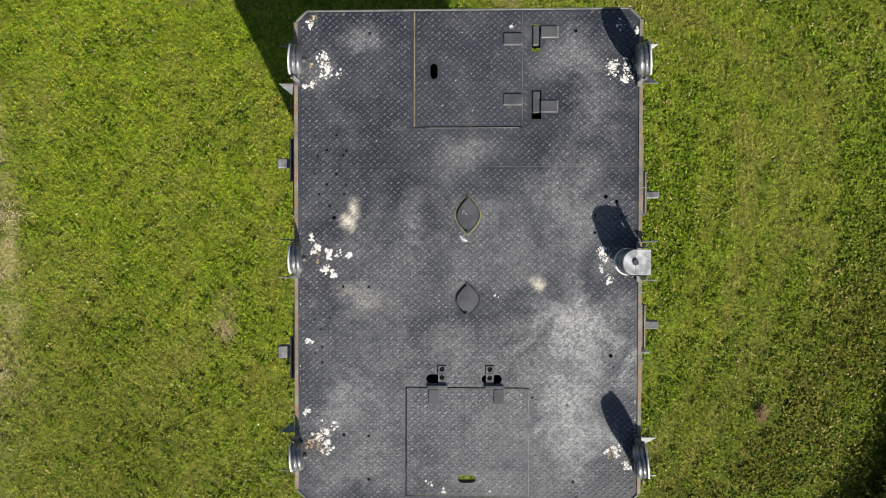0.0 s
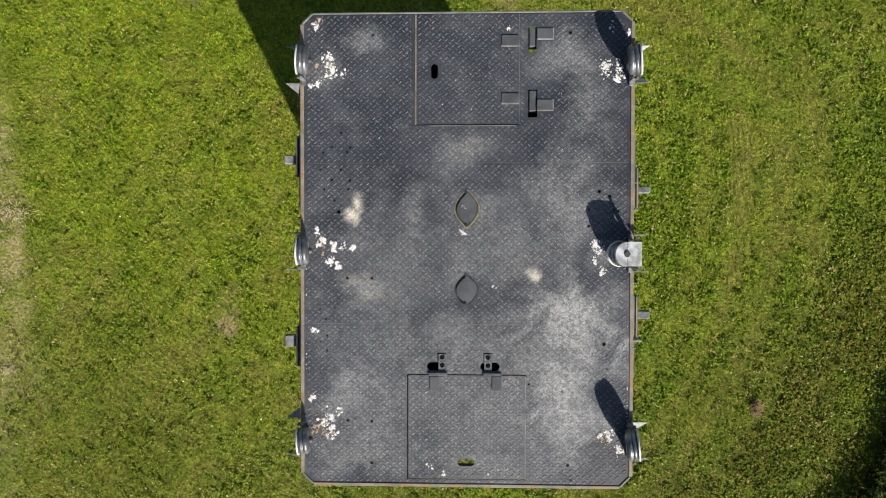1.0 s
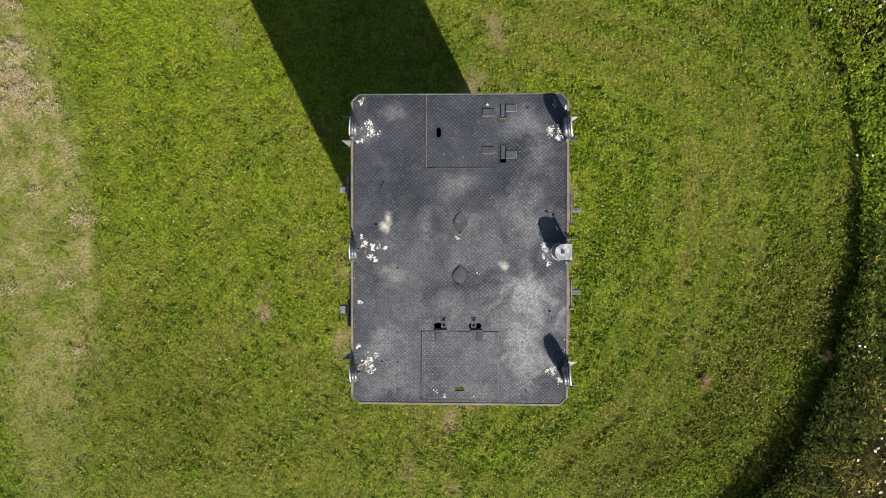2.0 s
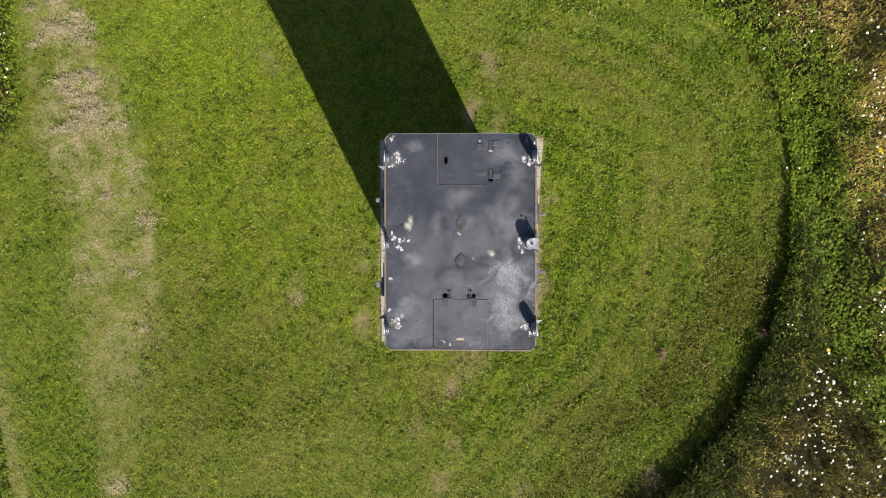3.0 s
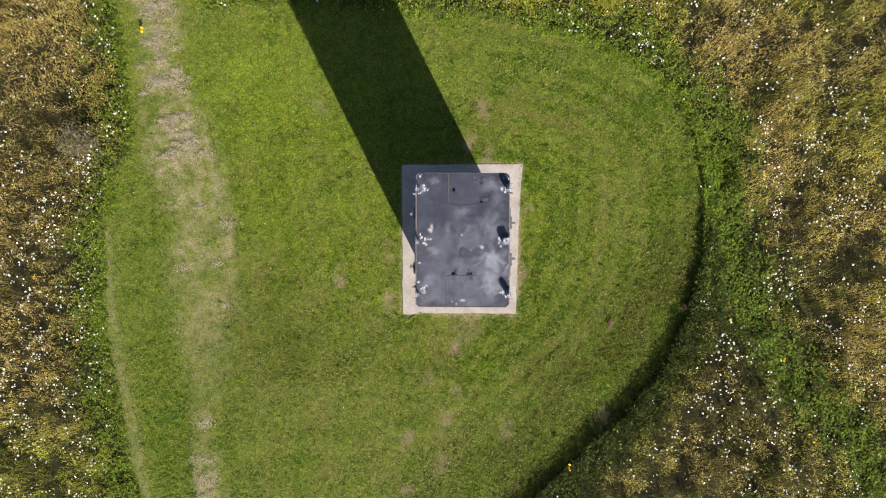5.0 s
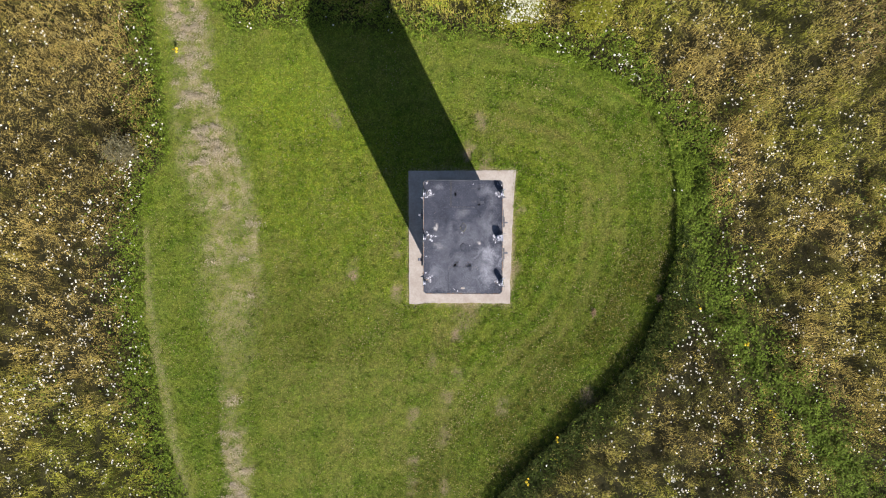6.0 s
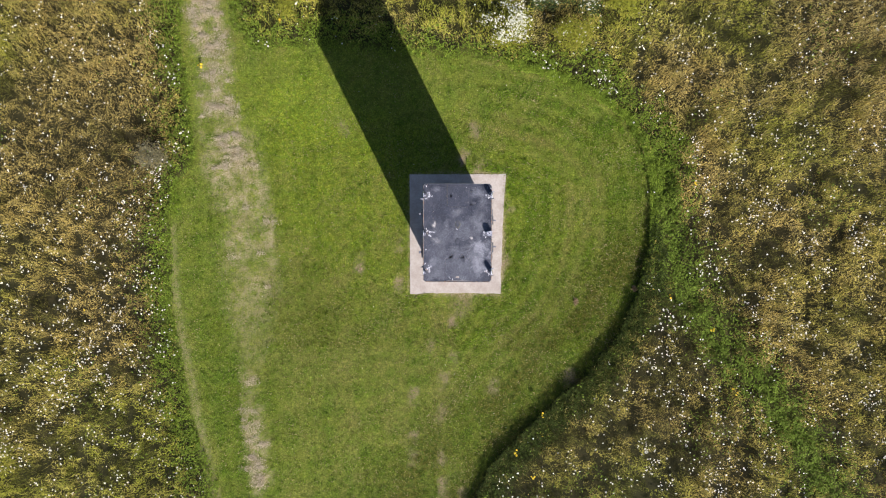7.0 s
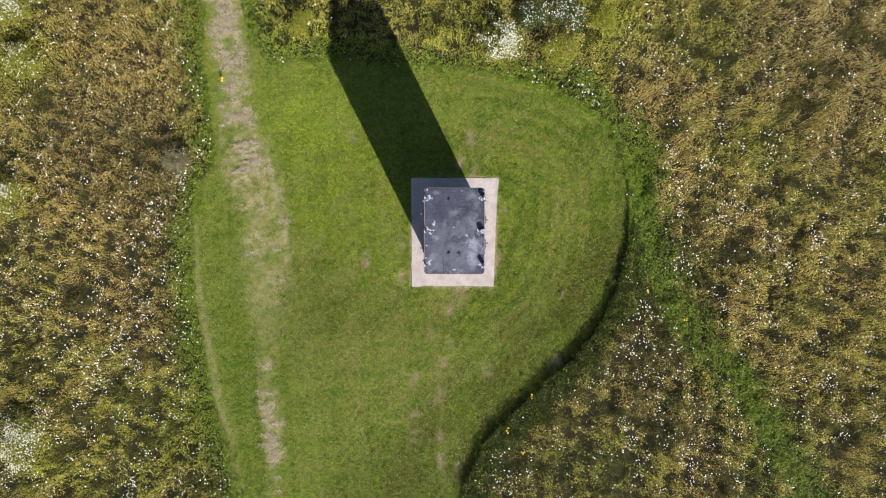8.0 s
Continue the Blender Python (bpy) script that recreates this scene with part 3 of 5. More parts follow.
def brown_at(P):
    """Where the meadow is straw brown (1) and where it stays green (0)."""
    b = 0.5 + 0.10 * wobble(P, 0.8, 76)
    for x, y, r, k in DRIFTS:
        b = b + 0.55 * k * np.exp(-((P[:, 0] - x) ** 2 + (P[:, 1] - y) ** 2) / (1.3 * r * r))
    return np.clip(b, 0, 1)


def track_at(P):
    return line_distance(P, TRACK)[0] + 0.15 * wobble(P, 2.0, 4)


# ---- ground ----
def build_ground():
    xs = np.concatenate(([-1500, -300, -80], np.linspace(-36, 36, 361), [80, 300, 1500]))
    ys = np.concatenate(([-1500, -300, -80], np.linspace(-28, 28, 281), [80, 300, 1500]))
    gx, gy = np.meshgrid(xs, ys)
    P = np.c_[gx.ravel(), gy.ravel()]
    near = (np.abs(P[:, 0]) < 40) & (np.abs(P[:, 1]) < 40)
    z = np.where(near, 0.012 * wobble(P, 1.3, 11) - 0.01, -0.01)
    nx, ny = len(xs), len(ys)
    i = np.arange(nx * ny).reshape(ny, nx)
    faces = np.stack((i[:-1, :-1], i[:-1, 1:], i[1:, 1:], i[1:, :-1]), -1).reshape(-1, 4)
    me = bpy.data.meshes.new("ground")
    me.from_pydata(np.c_[P, z].tolist(), [], faces.tolist())
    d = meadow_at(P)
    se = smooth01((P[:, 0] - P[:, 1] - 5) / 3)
    # the painted-dark soil begins beneath the leafy fringe
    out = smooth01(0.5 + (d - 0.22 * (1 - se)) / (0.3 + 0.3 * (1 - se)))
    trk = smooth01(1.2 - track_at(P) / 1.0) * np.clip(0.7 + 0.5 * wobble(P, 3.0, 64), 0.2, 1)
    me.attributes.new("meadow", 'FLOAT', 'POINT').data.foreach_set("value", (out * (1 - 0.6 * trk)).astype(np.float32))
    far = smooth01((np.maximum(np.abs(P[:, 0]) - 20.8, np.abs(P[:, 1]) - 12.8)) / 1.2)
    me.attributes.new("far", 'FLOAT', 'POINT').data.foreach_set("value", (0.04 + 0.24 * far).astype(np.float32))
    me.attributes.new("bare", 'FLOAT', 'POINT').data.foreach_set("value", bare_at(P).astype(np.float32))
    me.attributes.new("worn", 'FLOAT', 'POINT').data.foreach_set("value", worn_at(P).astype(np.float32))
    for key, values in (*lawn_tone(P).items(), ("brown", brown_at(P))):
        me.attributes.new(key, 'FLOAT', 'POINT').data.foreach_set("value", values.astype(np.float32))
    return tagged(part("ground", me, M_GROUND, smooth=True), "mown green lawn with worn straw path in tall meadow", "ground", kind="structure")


ground = build_ground()


def build_slab():
    corners = [(-1.845, -2.37), (1.745, -2.34), (1.945, 2.41), (-1.885, 2.39)]
    loop = []
    for k, ((ax, ay), (bx, by)) in enumerate(zip(corners, corners[1:] + corners[:1])):
        amp = (0.030, 0.040, 0.008, 0.022)[k]
        L = math.hypot(bx - ax, by - ay)
        for j in range(48):
            t = j / 48
            o = amp * (noise.noise((t * 7, k * 5.3, 0)) + 0.6 * noise.noise((t * 22, k * 3.1, 4))) * min(1, 8 * t, 8 * (1 - t))
            o -= (0.035 * math.sin(math.pi * t)) if k in (0, 1) else 0.0
            loop.append((ax + (bx - ax) * t + o * (by - ay) / L, ay + (by - ay) * t - o * (bx - ax) / L))
    return tagged(part("pavement", prism(loop, [], -0.05, 0.020), M_CONC), "pale sandy concrete slab with overgrown edges", "slab", kind="structure")


slab = build_slab()

# ---- the tower ----
tower = tagged(empty("tower"), "dark grey steel tower with tread plate roof deck and rusty rim", "tower")

HOLES = [  # drilled holes in the deck: (u, v, radius in grid units)
    (654, 58, 3.0), (1018, 57, 3.2), (652, 851, 3.0), (1016, 851, 3.2), (594, 189, 1.6), (640, 189, 1.4), (595, 238, 2.2), (543, 231, 1.4), (556, 239, 1.6),
    (577, 264, 2.3), (612, 265, 2.3), (606, 273, 2.2), (561, 274, 2.1), (577, 294, 2.3), (612, 295, 2.3), (556, 306, 2.0), (594, 306, 2.2),
    (577, 325, 2.3), (611, 326, 2.3), (563, 342, 2.2), (608, 342, 2.2), (582, 363, 2.2), (594, 371, 1.3), (640, 371, 1.4), (590, 384, 3.4),
    (606, 507, 2.8), (652, 507, 2.6), (555, 565, 1.9), (582, 562, 2.0), (566, 583, 2.3), (568, 614, 2.2), (556, 625, 2.0), (568, 642, 2.2), (582, 673, 1.6), (556, 685, 1.8),
    (607, 772, 2.8), (652, 773, 2.7), (1072, 347, 3.5), (1091, 355, 3.2), (1099, 380, 1.9), (1107, 382, 1.9), (1053, 410, 2.6), (1054, 380, 2.4), (1082, 627, 3.5), (1090, 627, 1.3), (1087, 647, 1.8), (1088, 673, 1.8),
    (944, 702, 2.2), (1005, 715, 2.2), (1022, 878, 2.0)]

SEAM_N, SEAM_S = dy(294), dy(591.5)
HX0, HX1, HY0 = -0.305, 0.322, 0.768             # north hatch
SX0, SX1, SY0, SY1 = -0.357, 0.366, -1.412, -0.768  # south hatch
EX, EY, CX, CY = 0.997, 1.440, 0.940, 1.384
LEAVES = ((0.006, 0.252, 0.110), (0.004, -0.243, 0.095))   # leaf-shaped covers: x, y, half length


def leaf_loop(x, y, half, wide, grow=0.0, n=9):
    pts = []
    for side in (1, -1):
        for k in range(n):
            t = -1 + 2 * k / n
            w = wide * (1 - abs(t) ** 1.75)
            pts.append((x + side * (w + (grow if abs(t) < 1 else 0)), y - side * t * (half + grow)))
    return pts


def in_leaf(x, y, k):
    cx, cy, half = LEAVES[k]
    t = (y - cy) / (half + 0.016)
    return abs(t) < 1 and abs(x - cx) < 0.072 * (1 - abs(t) ** 1.9) + 0.018


N_CUTS = [(941, 956, 45, 93), (941, 958, 160, 211)]                   # hinge pockets beside the north hatch
N_STRAPS = [(957, 986, 49, 68), (957, 986, 179, 198)]
S_CUTS = [(755, 791, 662, 678), (854, 890, 662, 678), (774.5, 790, 644.5, 660.5), (860, 875.5, 644.5, 660.5)]


def deck_holes(y0, y1):
    loops = []
    for u, v, r in HOLES:
        x, y = dx(u), dy(v)
        if y0 + 0.02 < y < y1 - 0.02 and not (SX0 - 0.02 < x < SX1 + 0.02 and y < SY1 + 0.02):
            loops.append(disc(x, y, r * 0.0033))
    return loops


def far_from_holes(x, y):
    return all((x - dx(u)) ** 2 + (y - dy(v)) ** 2 > (r * 0.0033 + 0.009) ** 2 for u, v, r in HOLES)


def in_rects(x, y, rects, g=0.016):
    return any(dx(a) - g < x < dx(b) + g and dy(d) - g < y < dy(c) + g for a, b, c, d in rects)


def build_deck():
    T = 0.006
    # north sheet, with the hatch opening cut in from its edge
    loop = [(-EX, SEAM_N + 0.0006), (EX, SEAM_N + 0.0006), (EX, CY), (CX, EY), (HX1 + 0.003, EY), (HX1 + 0.003, HY0 - 0.006), (HX0 - 0.003, HY0 - 0.006), (HX0 - 0.003, EY), (-CX, EY), (-EX, CY)]
    holes = deck_holes(SEAM_N, EY) + [rect(dx(a), dx(b), dy(d), dy(c)) for a, b, c, d in N_CUTS]
    bm = prism(loop, holes, DECK - T, DECK)
    add_bars(bm, -EX, EX, SEAM_N, EY, lambda x, y: far_from_holes(x, y) and not in_rects(x, y, N_CUTS + N_STRAPS) and not (HX0 - 0.02 < x < HX1 + 0.02 and y > HY0 - 0.016) and abs(x) + abs(y) < EX + CY - 0.03)
    part("deck_plate", bm, M_PLATE, tower, "dusty dark grey tread plate sheet")
    # middle sheet with the two leaf-shaped openings
    holes = deck_holes(SEAM_S, SEAM_N) + [leaf_loop(x, y, h, 0.070, 0.005) for x, y, h in LEAVES]
    bm = prism(rect(-EX, EX, SEAM_S + 0.0006, SEAM_N - 0.0006), holes, DECK - T, DECK)
    add_bars(bm, -EX, EX, SEAM_S, SEAM_N, lambda x, y: far_from_holes(x, y) and not in_leaf(x, y, 0) and not in_leaf(x, y, 1))
    part("deck_plate", bm, M_PLATE, tower, "dusty dark grey tread plate sheet")
    # south sheet round the second hatch
    loop = [(-EX, SEAM_S - 0.0006), (-EX, -CY), (-CX, -EY), (CX, -EY), (EX, -CY), (EX, SEAM_S - 0.0006)]
    holes = deck_holes(-EY, SEAM_S) + [rect(SX0 - 0.003, SX1 + 0.003, SY0 - 0.003, SY1 + 0.003)] + [slot(dx((a + b) / 2), dy((c + d) / 2), dx(b) - dx(a), dy(c) - dy(d)) for a, b, c, d in S_CUTS[:2]] + [rect(dx(a), dx(b), dy(d), dy(c)) for a, b, c, d in S_CUTS[2:]]
    bm = prism(loop, holes, DECK - T, DECK)
    add_bars(bm, -EX, EX, -EY, SEAM_S, lambda x, y: far_from_holes(x, y) and not in_rects(x, y, S_CUTS) and not (SX0 - 0.016 < x < SX1 + 0.016 and SY0 - 0.014 < y < SY1 + 0.014) and abs(x) + abs(y) < EX + CY - 0.03)
    part("deck_plate", bm, M_PLATE, tower, "dusty dark grey tread plate sheet")
    for y in (SEAM_N, SEAM_S):
        part("seam", a_box(-EX + 0.01, EX - 0.01, y - 0.0006, y + 0.0006, DECK - 0.002, DECK + 0.0004), M_PALE, tower, "pale worn seam between the sheets")
    for x, y, h in LEAVES:
        bm = prism(leaf_loop(x + 0.0045, y - 0.005, h - 0.006, 0.066), [], DECK - 0.009, DECK - 0.003)
        part("cover_plate", bm, M_SMOOTH, tower, "smooth grey leaf-shaped cover plate")
        if y > 0:
            part("cover_rim", prism(leaf_loop(x + 0.002, y - 0.003, h + 0.012, 0.080), [leaf_loop(x, y, h + 0.004, 0.073)], DECK - 0.001, DECK + 0.0012), M_LICHEN, tower, "yellowish lichen-stained rim")
        bm = prism(leaf_loop(x, y, h + 0.01, 0.076), [leaf_loop(x, y, h - 0.03, 0.042)], DECK - 0.016, DECK - 0.011)
        part("cover_ledge", bm, M_DARK, tower)
        for q in (1, -1):
            part("cover_bolt", prism(disc(x - 0.002, y + q * (h - 0.006), 0.008), [], DECK - 0.004, DECK + 0.006), M_DARK, tower)


def slot(x, y, w, h, n=6):
    """A round-ended hand slot."""
    r = min(w, h) / 2
    long = max(w, h) / 2 - r
    pts = []
    for s, a0 in ((1, -90), (-1, 90)):
        for k in range(n + 1):
            a = radians(a0 + 180 * k / n)
            pts.append((s * long + r * math.cos(a), r * math.sin(a)))
    return [(x + p, y + q) if w > h else (x - q, y + p) for p, q in pts]


def build_hatches():
    T = 0.006
    hatch = part("hatch", a_box(HX0 + 0.02, HX1 - 0.02, HY0 + 0.01, HY0 + 0.035, DECK - 0.05, DECK - 0.0065), M_DARK, tower, "closed tread plate hatch with hand slot")
    sl = slot(-0.193, dy(126), 0.042, 0.092)
    straps = [(892, 924, 61, 80), (892, 924, 167, 185)]
    bm = prism(rect(HX0 + 0.003, HX1 + 0.001, HY0 + 0.001, EY), [sl], DECK - T, DECK)
    add_bars(bm, HX0, HX1, HY0, EY, lambda x, y: not (abs(x + 0.193) < 0.035 and abs(y - dy(126)) < 0.062) and not in_rects(x, y, straps))
    part("hatch_panel", bm, M_PLATE, hatch)
    for a, b, c, d in straps:
        part("hinge_strap", a_box(dx(a), dx(b), dy(d), dy(c), DECK - 0.001, DECK + 0.007, 0.0015), M_SMOOTH, hatch)
        part("weld", a_box(dx(a) - 0.004, dx(b) - 0.002, dy(d) - 0.006, dy(d) + 0.004, DECK - 0.001, DECK + 0.003, 0.002), M_PALE, hatch, "pale weld bead")
    part("hatch_frame", a_box(HX1 - 0.02, HX1 + 0.03, HY0 - 0.02, EY, DECK - 0.05, DECK - 0.0065), M_DARK, hatch)
    part("hatch_frame", a_box(HX0 - 0.03, HX0 + 0.019, HY0 - 0.02, EY, DECK - 0.05, DECK - 0.0065), M_DARK, hatch)
    part("joint", a_box(HX0 - 0.0065, HX0 + 0.0015, HY0, EY - 0.002, DECK - 0.004, DECK + 0.0015), M_RUSTLINE, hatch, "rust-stained joint along the hatch")
    part("joint", a_box(HX0 + 0.06, HX1 - 0.02, HY0 - 0.0110, HY0 - 0.0062, DECK - 0.001, DECK + 0.0016, 0.0006), M_PALE, hatch, "pale worn joint")
    part("joint", a_box(HX1 + 0.0012, HX1 + 0.0029, HY0, EY - 0.002, DECK - 0.004, DECK + 0.0010), M_PALE, hatch, "pale worn joint")
    for (a, b, c, d), (e, f, g, h) in zip(N_CUTS, N_STRAPS):
        part("hinge_strap", a_box(dx(e), dx(f), dy(h), dy(g), DECK - 0.001, DECK + 0.006, 0.0015), M_SMOOTH, hatch)
        part("weld", a_box(dx(e) + 0.002, dx(f) + 0.006, dy(h) - 0.005, dy(g) + 0.004, DECK - 0.001, DECK + 0.0028, 0.002), M_PALE, hatch, "pale weld bead")
        part("hinge_barrel", a_box(dx(a) + 0.006, dx(b) - 0.006, dy(d) + 0.040, dy(c) - 0.004, DECK - 0.030, DECK - 0.006, 0.004), M_SMOOTH, hatch)
        part("hinge_tray", a_box(dx(a) - 0.004, dx(b) + 0.004, dy(d) + 0.034, dy(c) + 0.004, DECK - 0.045, DECK - 0.035), M_DARK, hatch)
    hatch = part("hatch", a_box(SX0 + 0.04, SX1 - 0.04, -1.362, -1.338, DECK - 0.062, DECK - 0.0065), M_DARK, tower, "closed tread plate hatch with hand slot")
    sl = slot(0.004, -1.311, 0.106, 0.046)
    straps = [(760, 777, 688, 714), (876, 893, 688, 714)]
    bm = prism(rect(SX0 + 0.004, SX1 - 0.001, SY0 + 0.001, SY1 - 0.004), [sl], DECK - T, DECK)
    add_bars(bm, SX0, SX1, SY0, SY1, lambda x, y: not (abs(x) < 0.068 and abs(y + 1.311) < 0.036) and not in_rects(x, y, straps))
    part("hatch_panel", bm, M_PLATE, hatch)
    part("joint", a_box(SX1 - 0.0008, SX1 + 0.0028, SY0, SY1 - 0.01, DECK - 0.004, DECK + 0.0010), M_PALE, hatch, "pale worn joint")
    for (a, b, c, d), (k0, k1), (p0, p1) in zip(straps, ((757, 793), (859, 893)), ((776.5, 790.5), (861.5, 875.5))):
        part("hinge_strap", a_box(dx(a), dx(b), dy(d), dy(c), DECK - 0.001, DECK + 0.007, 0.0015), M_SMOOTH, hatch)
        part("hinge_knuckle", a_box(dx(k0), dx(k1), dy(687), dy(680.5), DECK - 0.006, DECK + 0.012, 0.004), M_SMOOTH, hatch)
        bm = prism(rect(dx(p0), dx(p1), dy(681), dy(647)), [disc(dx((p0 + p1) / 2), dy(653), 0.015), disc(dx((p0 + p1) / 2), dy(668), 0.015)], DECK - 0.010, DECK - 0.002)
        part("hinge_leaf", bm, M_PLATE, hatch)
        # added discs below the holes stand in for their lit bottoms
        for v in (653, 668):
            part("lit_floor_disc", prism(disc(dx((p0 + p1) / 2) + 0.004, dy(v) - 0.006, 0.011), [], DECK - 0.030, DECK - 0.012), M_SMOOTH, hatch)


build_deck()
build_hatches()


def build_rim():
    z0, z1 = DECK - 0.06, DECK + 0.005
    for s in (-1, 1):
        part("edge_angle", a_box(s * 0.998, s * 1.020, -CY, CY, z0, z1, 0.002), M_EDGE, tower, "rusting painted edge angle")
        part("edge_angle", a_box(-CX, CX, s * 1.443, s * (1.453 if s > 0 else 1.462), z0, z1, 0.002), M_EDGE if s < 0 else M_EDGE_GREY, tower)
        for q in (-1, 1):
            m = Matrix.Rotation(math.atan2(EY - CY, CX - EX) if s * q > 0 else math.atan2(EY - CY, EX - CX), 4, 'Z')
            cx, cy = s * (EX + CX) / 2 + s * 0.006, q * (EY + CY) / 2 + q * 0.006
            part("edge_angle", a_box(cx - 0.044, cx + 0.044, cy - 0.006, cy + 0.006, z0, z1, 0.002, m), M_EDGE_GREY, tower)


build_rim()


def build_body():
    top = DECK - 0.0605
    for s in (-1, 1):
        part("wall_panel", a_box(s * 0.955, s * 0.990, -1.43, 1.43, 0.020, top, 0.002), M_WALL, tower, "dark grey sheet cladding")
    part("wall_panel", a_box(-0.954, 0.954, 1.155, 1.180, 0.020, DECK - 0.04), M_WALL, tower)
    part("wall_panel", a_box(-0.954, 0.954, -1.225, -1.200, 0.020, DECK - 0.07), M_WALL, tower)
    for x0, x1, y0, y1 in ((-0.954, HX0 - 0.031, 1.182, EY), (0.55, 0.954, 1.182, EY), (-0.954, SX0 + 0.02, -EY, -1.227), (SX1 - 0.02, 0.954, -EY, -1.227)):
        part("edge_beam", a_box(x0, x1, y0, y1, DECK - 0.07, DECK - 0.012), M_DARK, tower)
    for y in (SEAM_N, SEAM_S):
        part("deck_joist", a_box(-0.95, 0.95, y - 0.03, y + 0.03, DECK - 0.10, DECK - 0.0065), M_DARK, tower)


build_body()


def build_rails():
    # side rails, clamps and stubs: (side, rail v0, v1, clamp v0, v1, stub v0, v1)
    for s, r0, r1, c0, c1, b0, b1 in ((-1, 238, 376, 240, 317, 275, 292), (-1, 538, 676, 600, 676, 617, 640), (1, 240, 376, 300, 379, 335, 348), (1, 538, 692, 538, 622, 568, 583)):
        z = DECK - 0.05
        rail = part("side_rail", a_box(s * 1.021, s * 1.043, dy(r1), dy(r0), z - 0.05, z, 0.003), M_EDGE_GREY, tower, "grey steel side rail")
        part("clamp", a_box(s * 1.040, s * 1.068, dy(c1), dy(c0), z - 0.09, z - 0.015, 0.004), M_SMOOTH, rail)
        part("clamp_web", a_box(s * 1.050, s * 1.058, dy(c1) + 0.01, dy(c0) - 0.01, z - 0.02, z + 0.004), M_EDGE, rail)
        m = Matrix.Rotation(radians(-14 * s), 4, 'Y')
        part("stub", a_box(s * 1.066, s * 1.150, dy(b1), dy(b0), z - 0.085, z - 0.035, 0.006, m), M_GALV, rail, "galvanised square stub")
    for s, vs in ((-1, (160, 185, 395, 520, 735)), (1, (190, 330, 515, 635))):
        for v in vs:
            part("bolt", lathe(bmesh.new(), [(0, 0.009), (s * 0.010, 0.009), (s * 0.012, 0.005), (s * 0.026, 0.005)], 8, (s * 1.019, dy(v), DECK - 0.03)), M_SMOOTH, tower)
    part("arm", a_box(1.019, 1.085, dy(624), dy(620), DECK - 0.05, DECK - 0.035, 0.003), M_GALV, tower)


build_rails()


# ---- floodlights along the two long edges ----
def build_floodlight(back, tilt, yaw, length, R, flare, capped=False):
    """A floodlight at the deck's edge that points out along +x; back: the middle of the back of its head."""
    lamp = empty("floodlight")
    head = Matrix.Translation(back) @ Matrix.Rotation(radians(yaw), 4, 'Z') @ Matrix.Rotation(radians(tilt), 4, 'Y')
    L = length
    prof = [(0.0, 0.3 * R), (0.0, 0.80 * R), (0.06 * L, 0.90 * R), (0.20 * L, 0.97 * R), (0.40 * L, R), (0.42 * L, 0.93 * R), (0.50 * L, 0.93 * R), (0.52 * L, R), (0.72 * L, R), (0.74 * L, 0.94 * R), (0.86 * L, 0.92 * R)]
    housing = part("housing", lathe(bmesh.new(), prof, 32), M_LAMP, lamp, "weathered grey drum housing", True)
    housing.matrix_local = head
    part("cable_gland", lathe(bmesh.new(), [(-0.020, 0.010), (-0.020, 0.016), (-0.002, 0.022)], 14), M_DARK, housing)
    bezel = part("bezel", lathe(bmesh.new(), [(0.865 * L, R * 0.99), (0.88 * L, R * 1.03), (0.99 * L, R * 1.03), (L, R * 0.95)], 32), M_BRIGHT, lamp, "bright bezel ring", True)
    bezel.matrix_local = head
    part("glass", lathe(bmesh.new(), [(L * 1.002, R * 0.90), (L * 1.02, R * 0.86), (L * 1.04, R * 0.5)], 24), M_GLASS, lamp).matrix_local = head
    if capped:
        bm = bmesh.new()
        box(bm, -0.013, -0.0095, -0.93 * R, 0.93 * R, 0.0, 1.15 * R, 0.001)
        part("cap_plate", bm, M_WORNPLATE, lamp, "bright square back plate").matrix_local = head
        part("cap_disc", lathe(bmesh.new(), [(-0.0112, 0.2 * R), (-0.0112, 0.90 * R), (-0.009, 0.93 * R), (-0.002, 0.95 * R)], 32), M_WORNPLATE, lamp).matrix_local = head
    foot = part("foot", a_box(-0.022, 0.028, -0.030, 0.030, 0.008, max(0.03, back[2] - 0.6 * R), 0.004), M_LAMP, lamp)
    yoke = part("yoke", a_box(0.0, 0.024, -0.118, 0.118, 0.006, 0.016, 0.002), M_GALV, lamp)
    for s in (-1, 1):
        part("yoke_arm", a_box(-0.002, 0.026, s * (R + 0.001), s * (R + 0.009), 0.006, back[2] - 0.005, 0.002), M_GALV, yoke)
        part("pivot_bolt", lathe(bmesh.new(), [(0, 0.011), (0.007, 0.011), (0.009, 0.006)], 6), M_GALV, yoke).matrix_local = Matrix.Translation((0.012, s * (R + 0.014), back[2])) @ Matrix.Rotation(radians(90 * s), 4, 'Z')
        bm = bmesh.new()
        tri = [(0.0, 0.0), (0.086, 0.0), (0.012, 0.064)]
        lo = [bm.verts.new((x, 0.0, -q)) for x, q in tri]
        hi = [bm.verts.new((x, 0.006, -q)) for x, q in tri]
        bm.faces.new(lo)
        bm.faces.new(list(reversed(hi)))
        for k in range(3):
            bm.faces.new((lo[k], lo[(k + 1) % 3], hi[(k + 1) % 3], hi[k]))
        g = part("gusset", bm, M_GALV, lamp, "triangular galvanised gusset plate")
        g.matrix_local = Matrix.Translation((0.026, s * 0.112, 0.045)) @ Matrix.Rotation(radians(flare[0] if s < 0 else flare[1]), 4, 'X')
    return tagged(lamp, "round weathered grey floodlight on a galvanised yoke bracket", "floodlight", "floodlights along the deck edges")


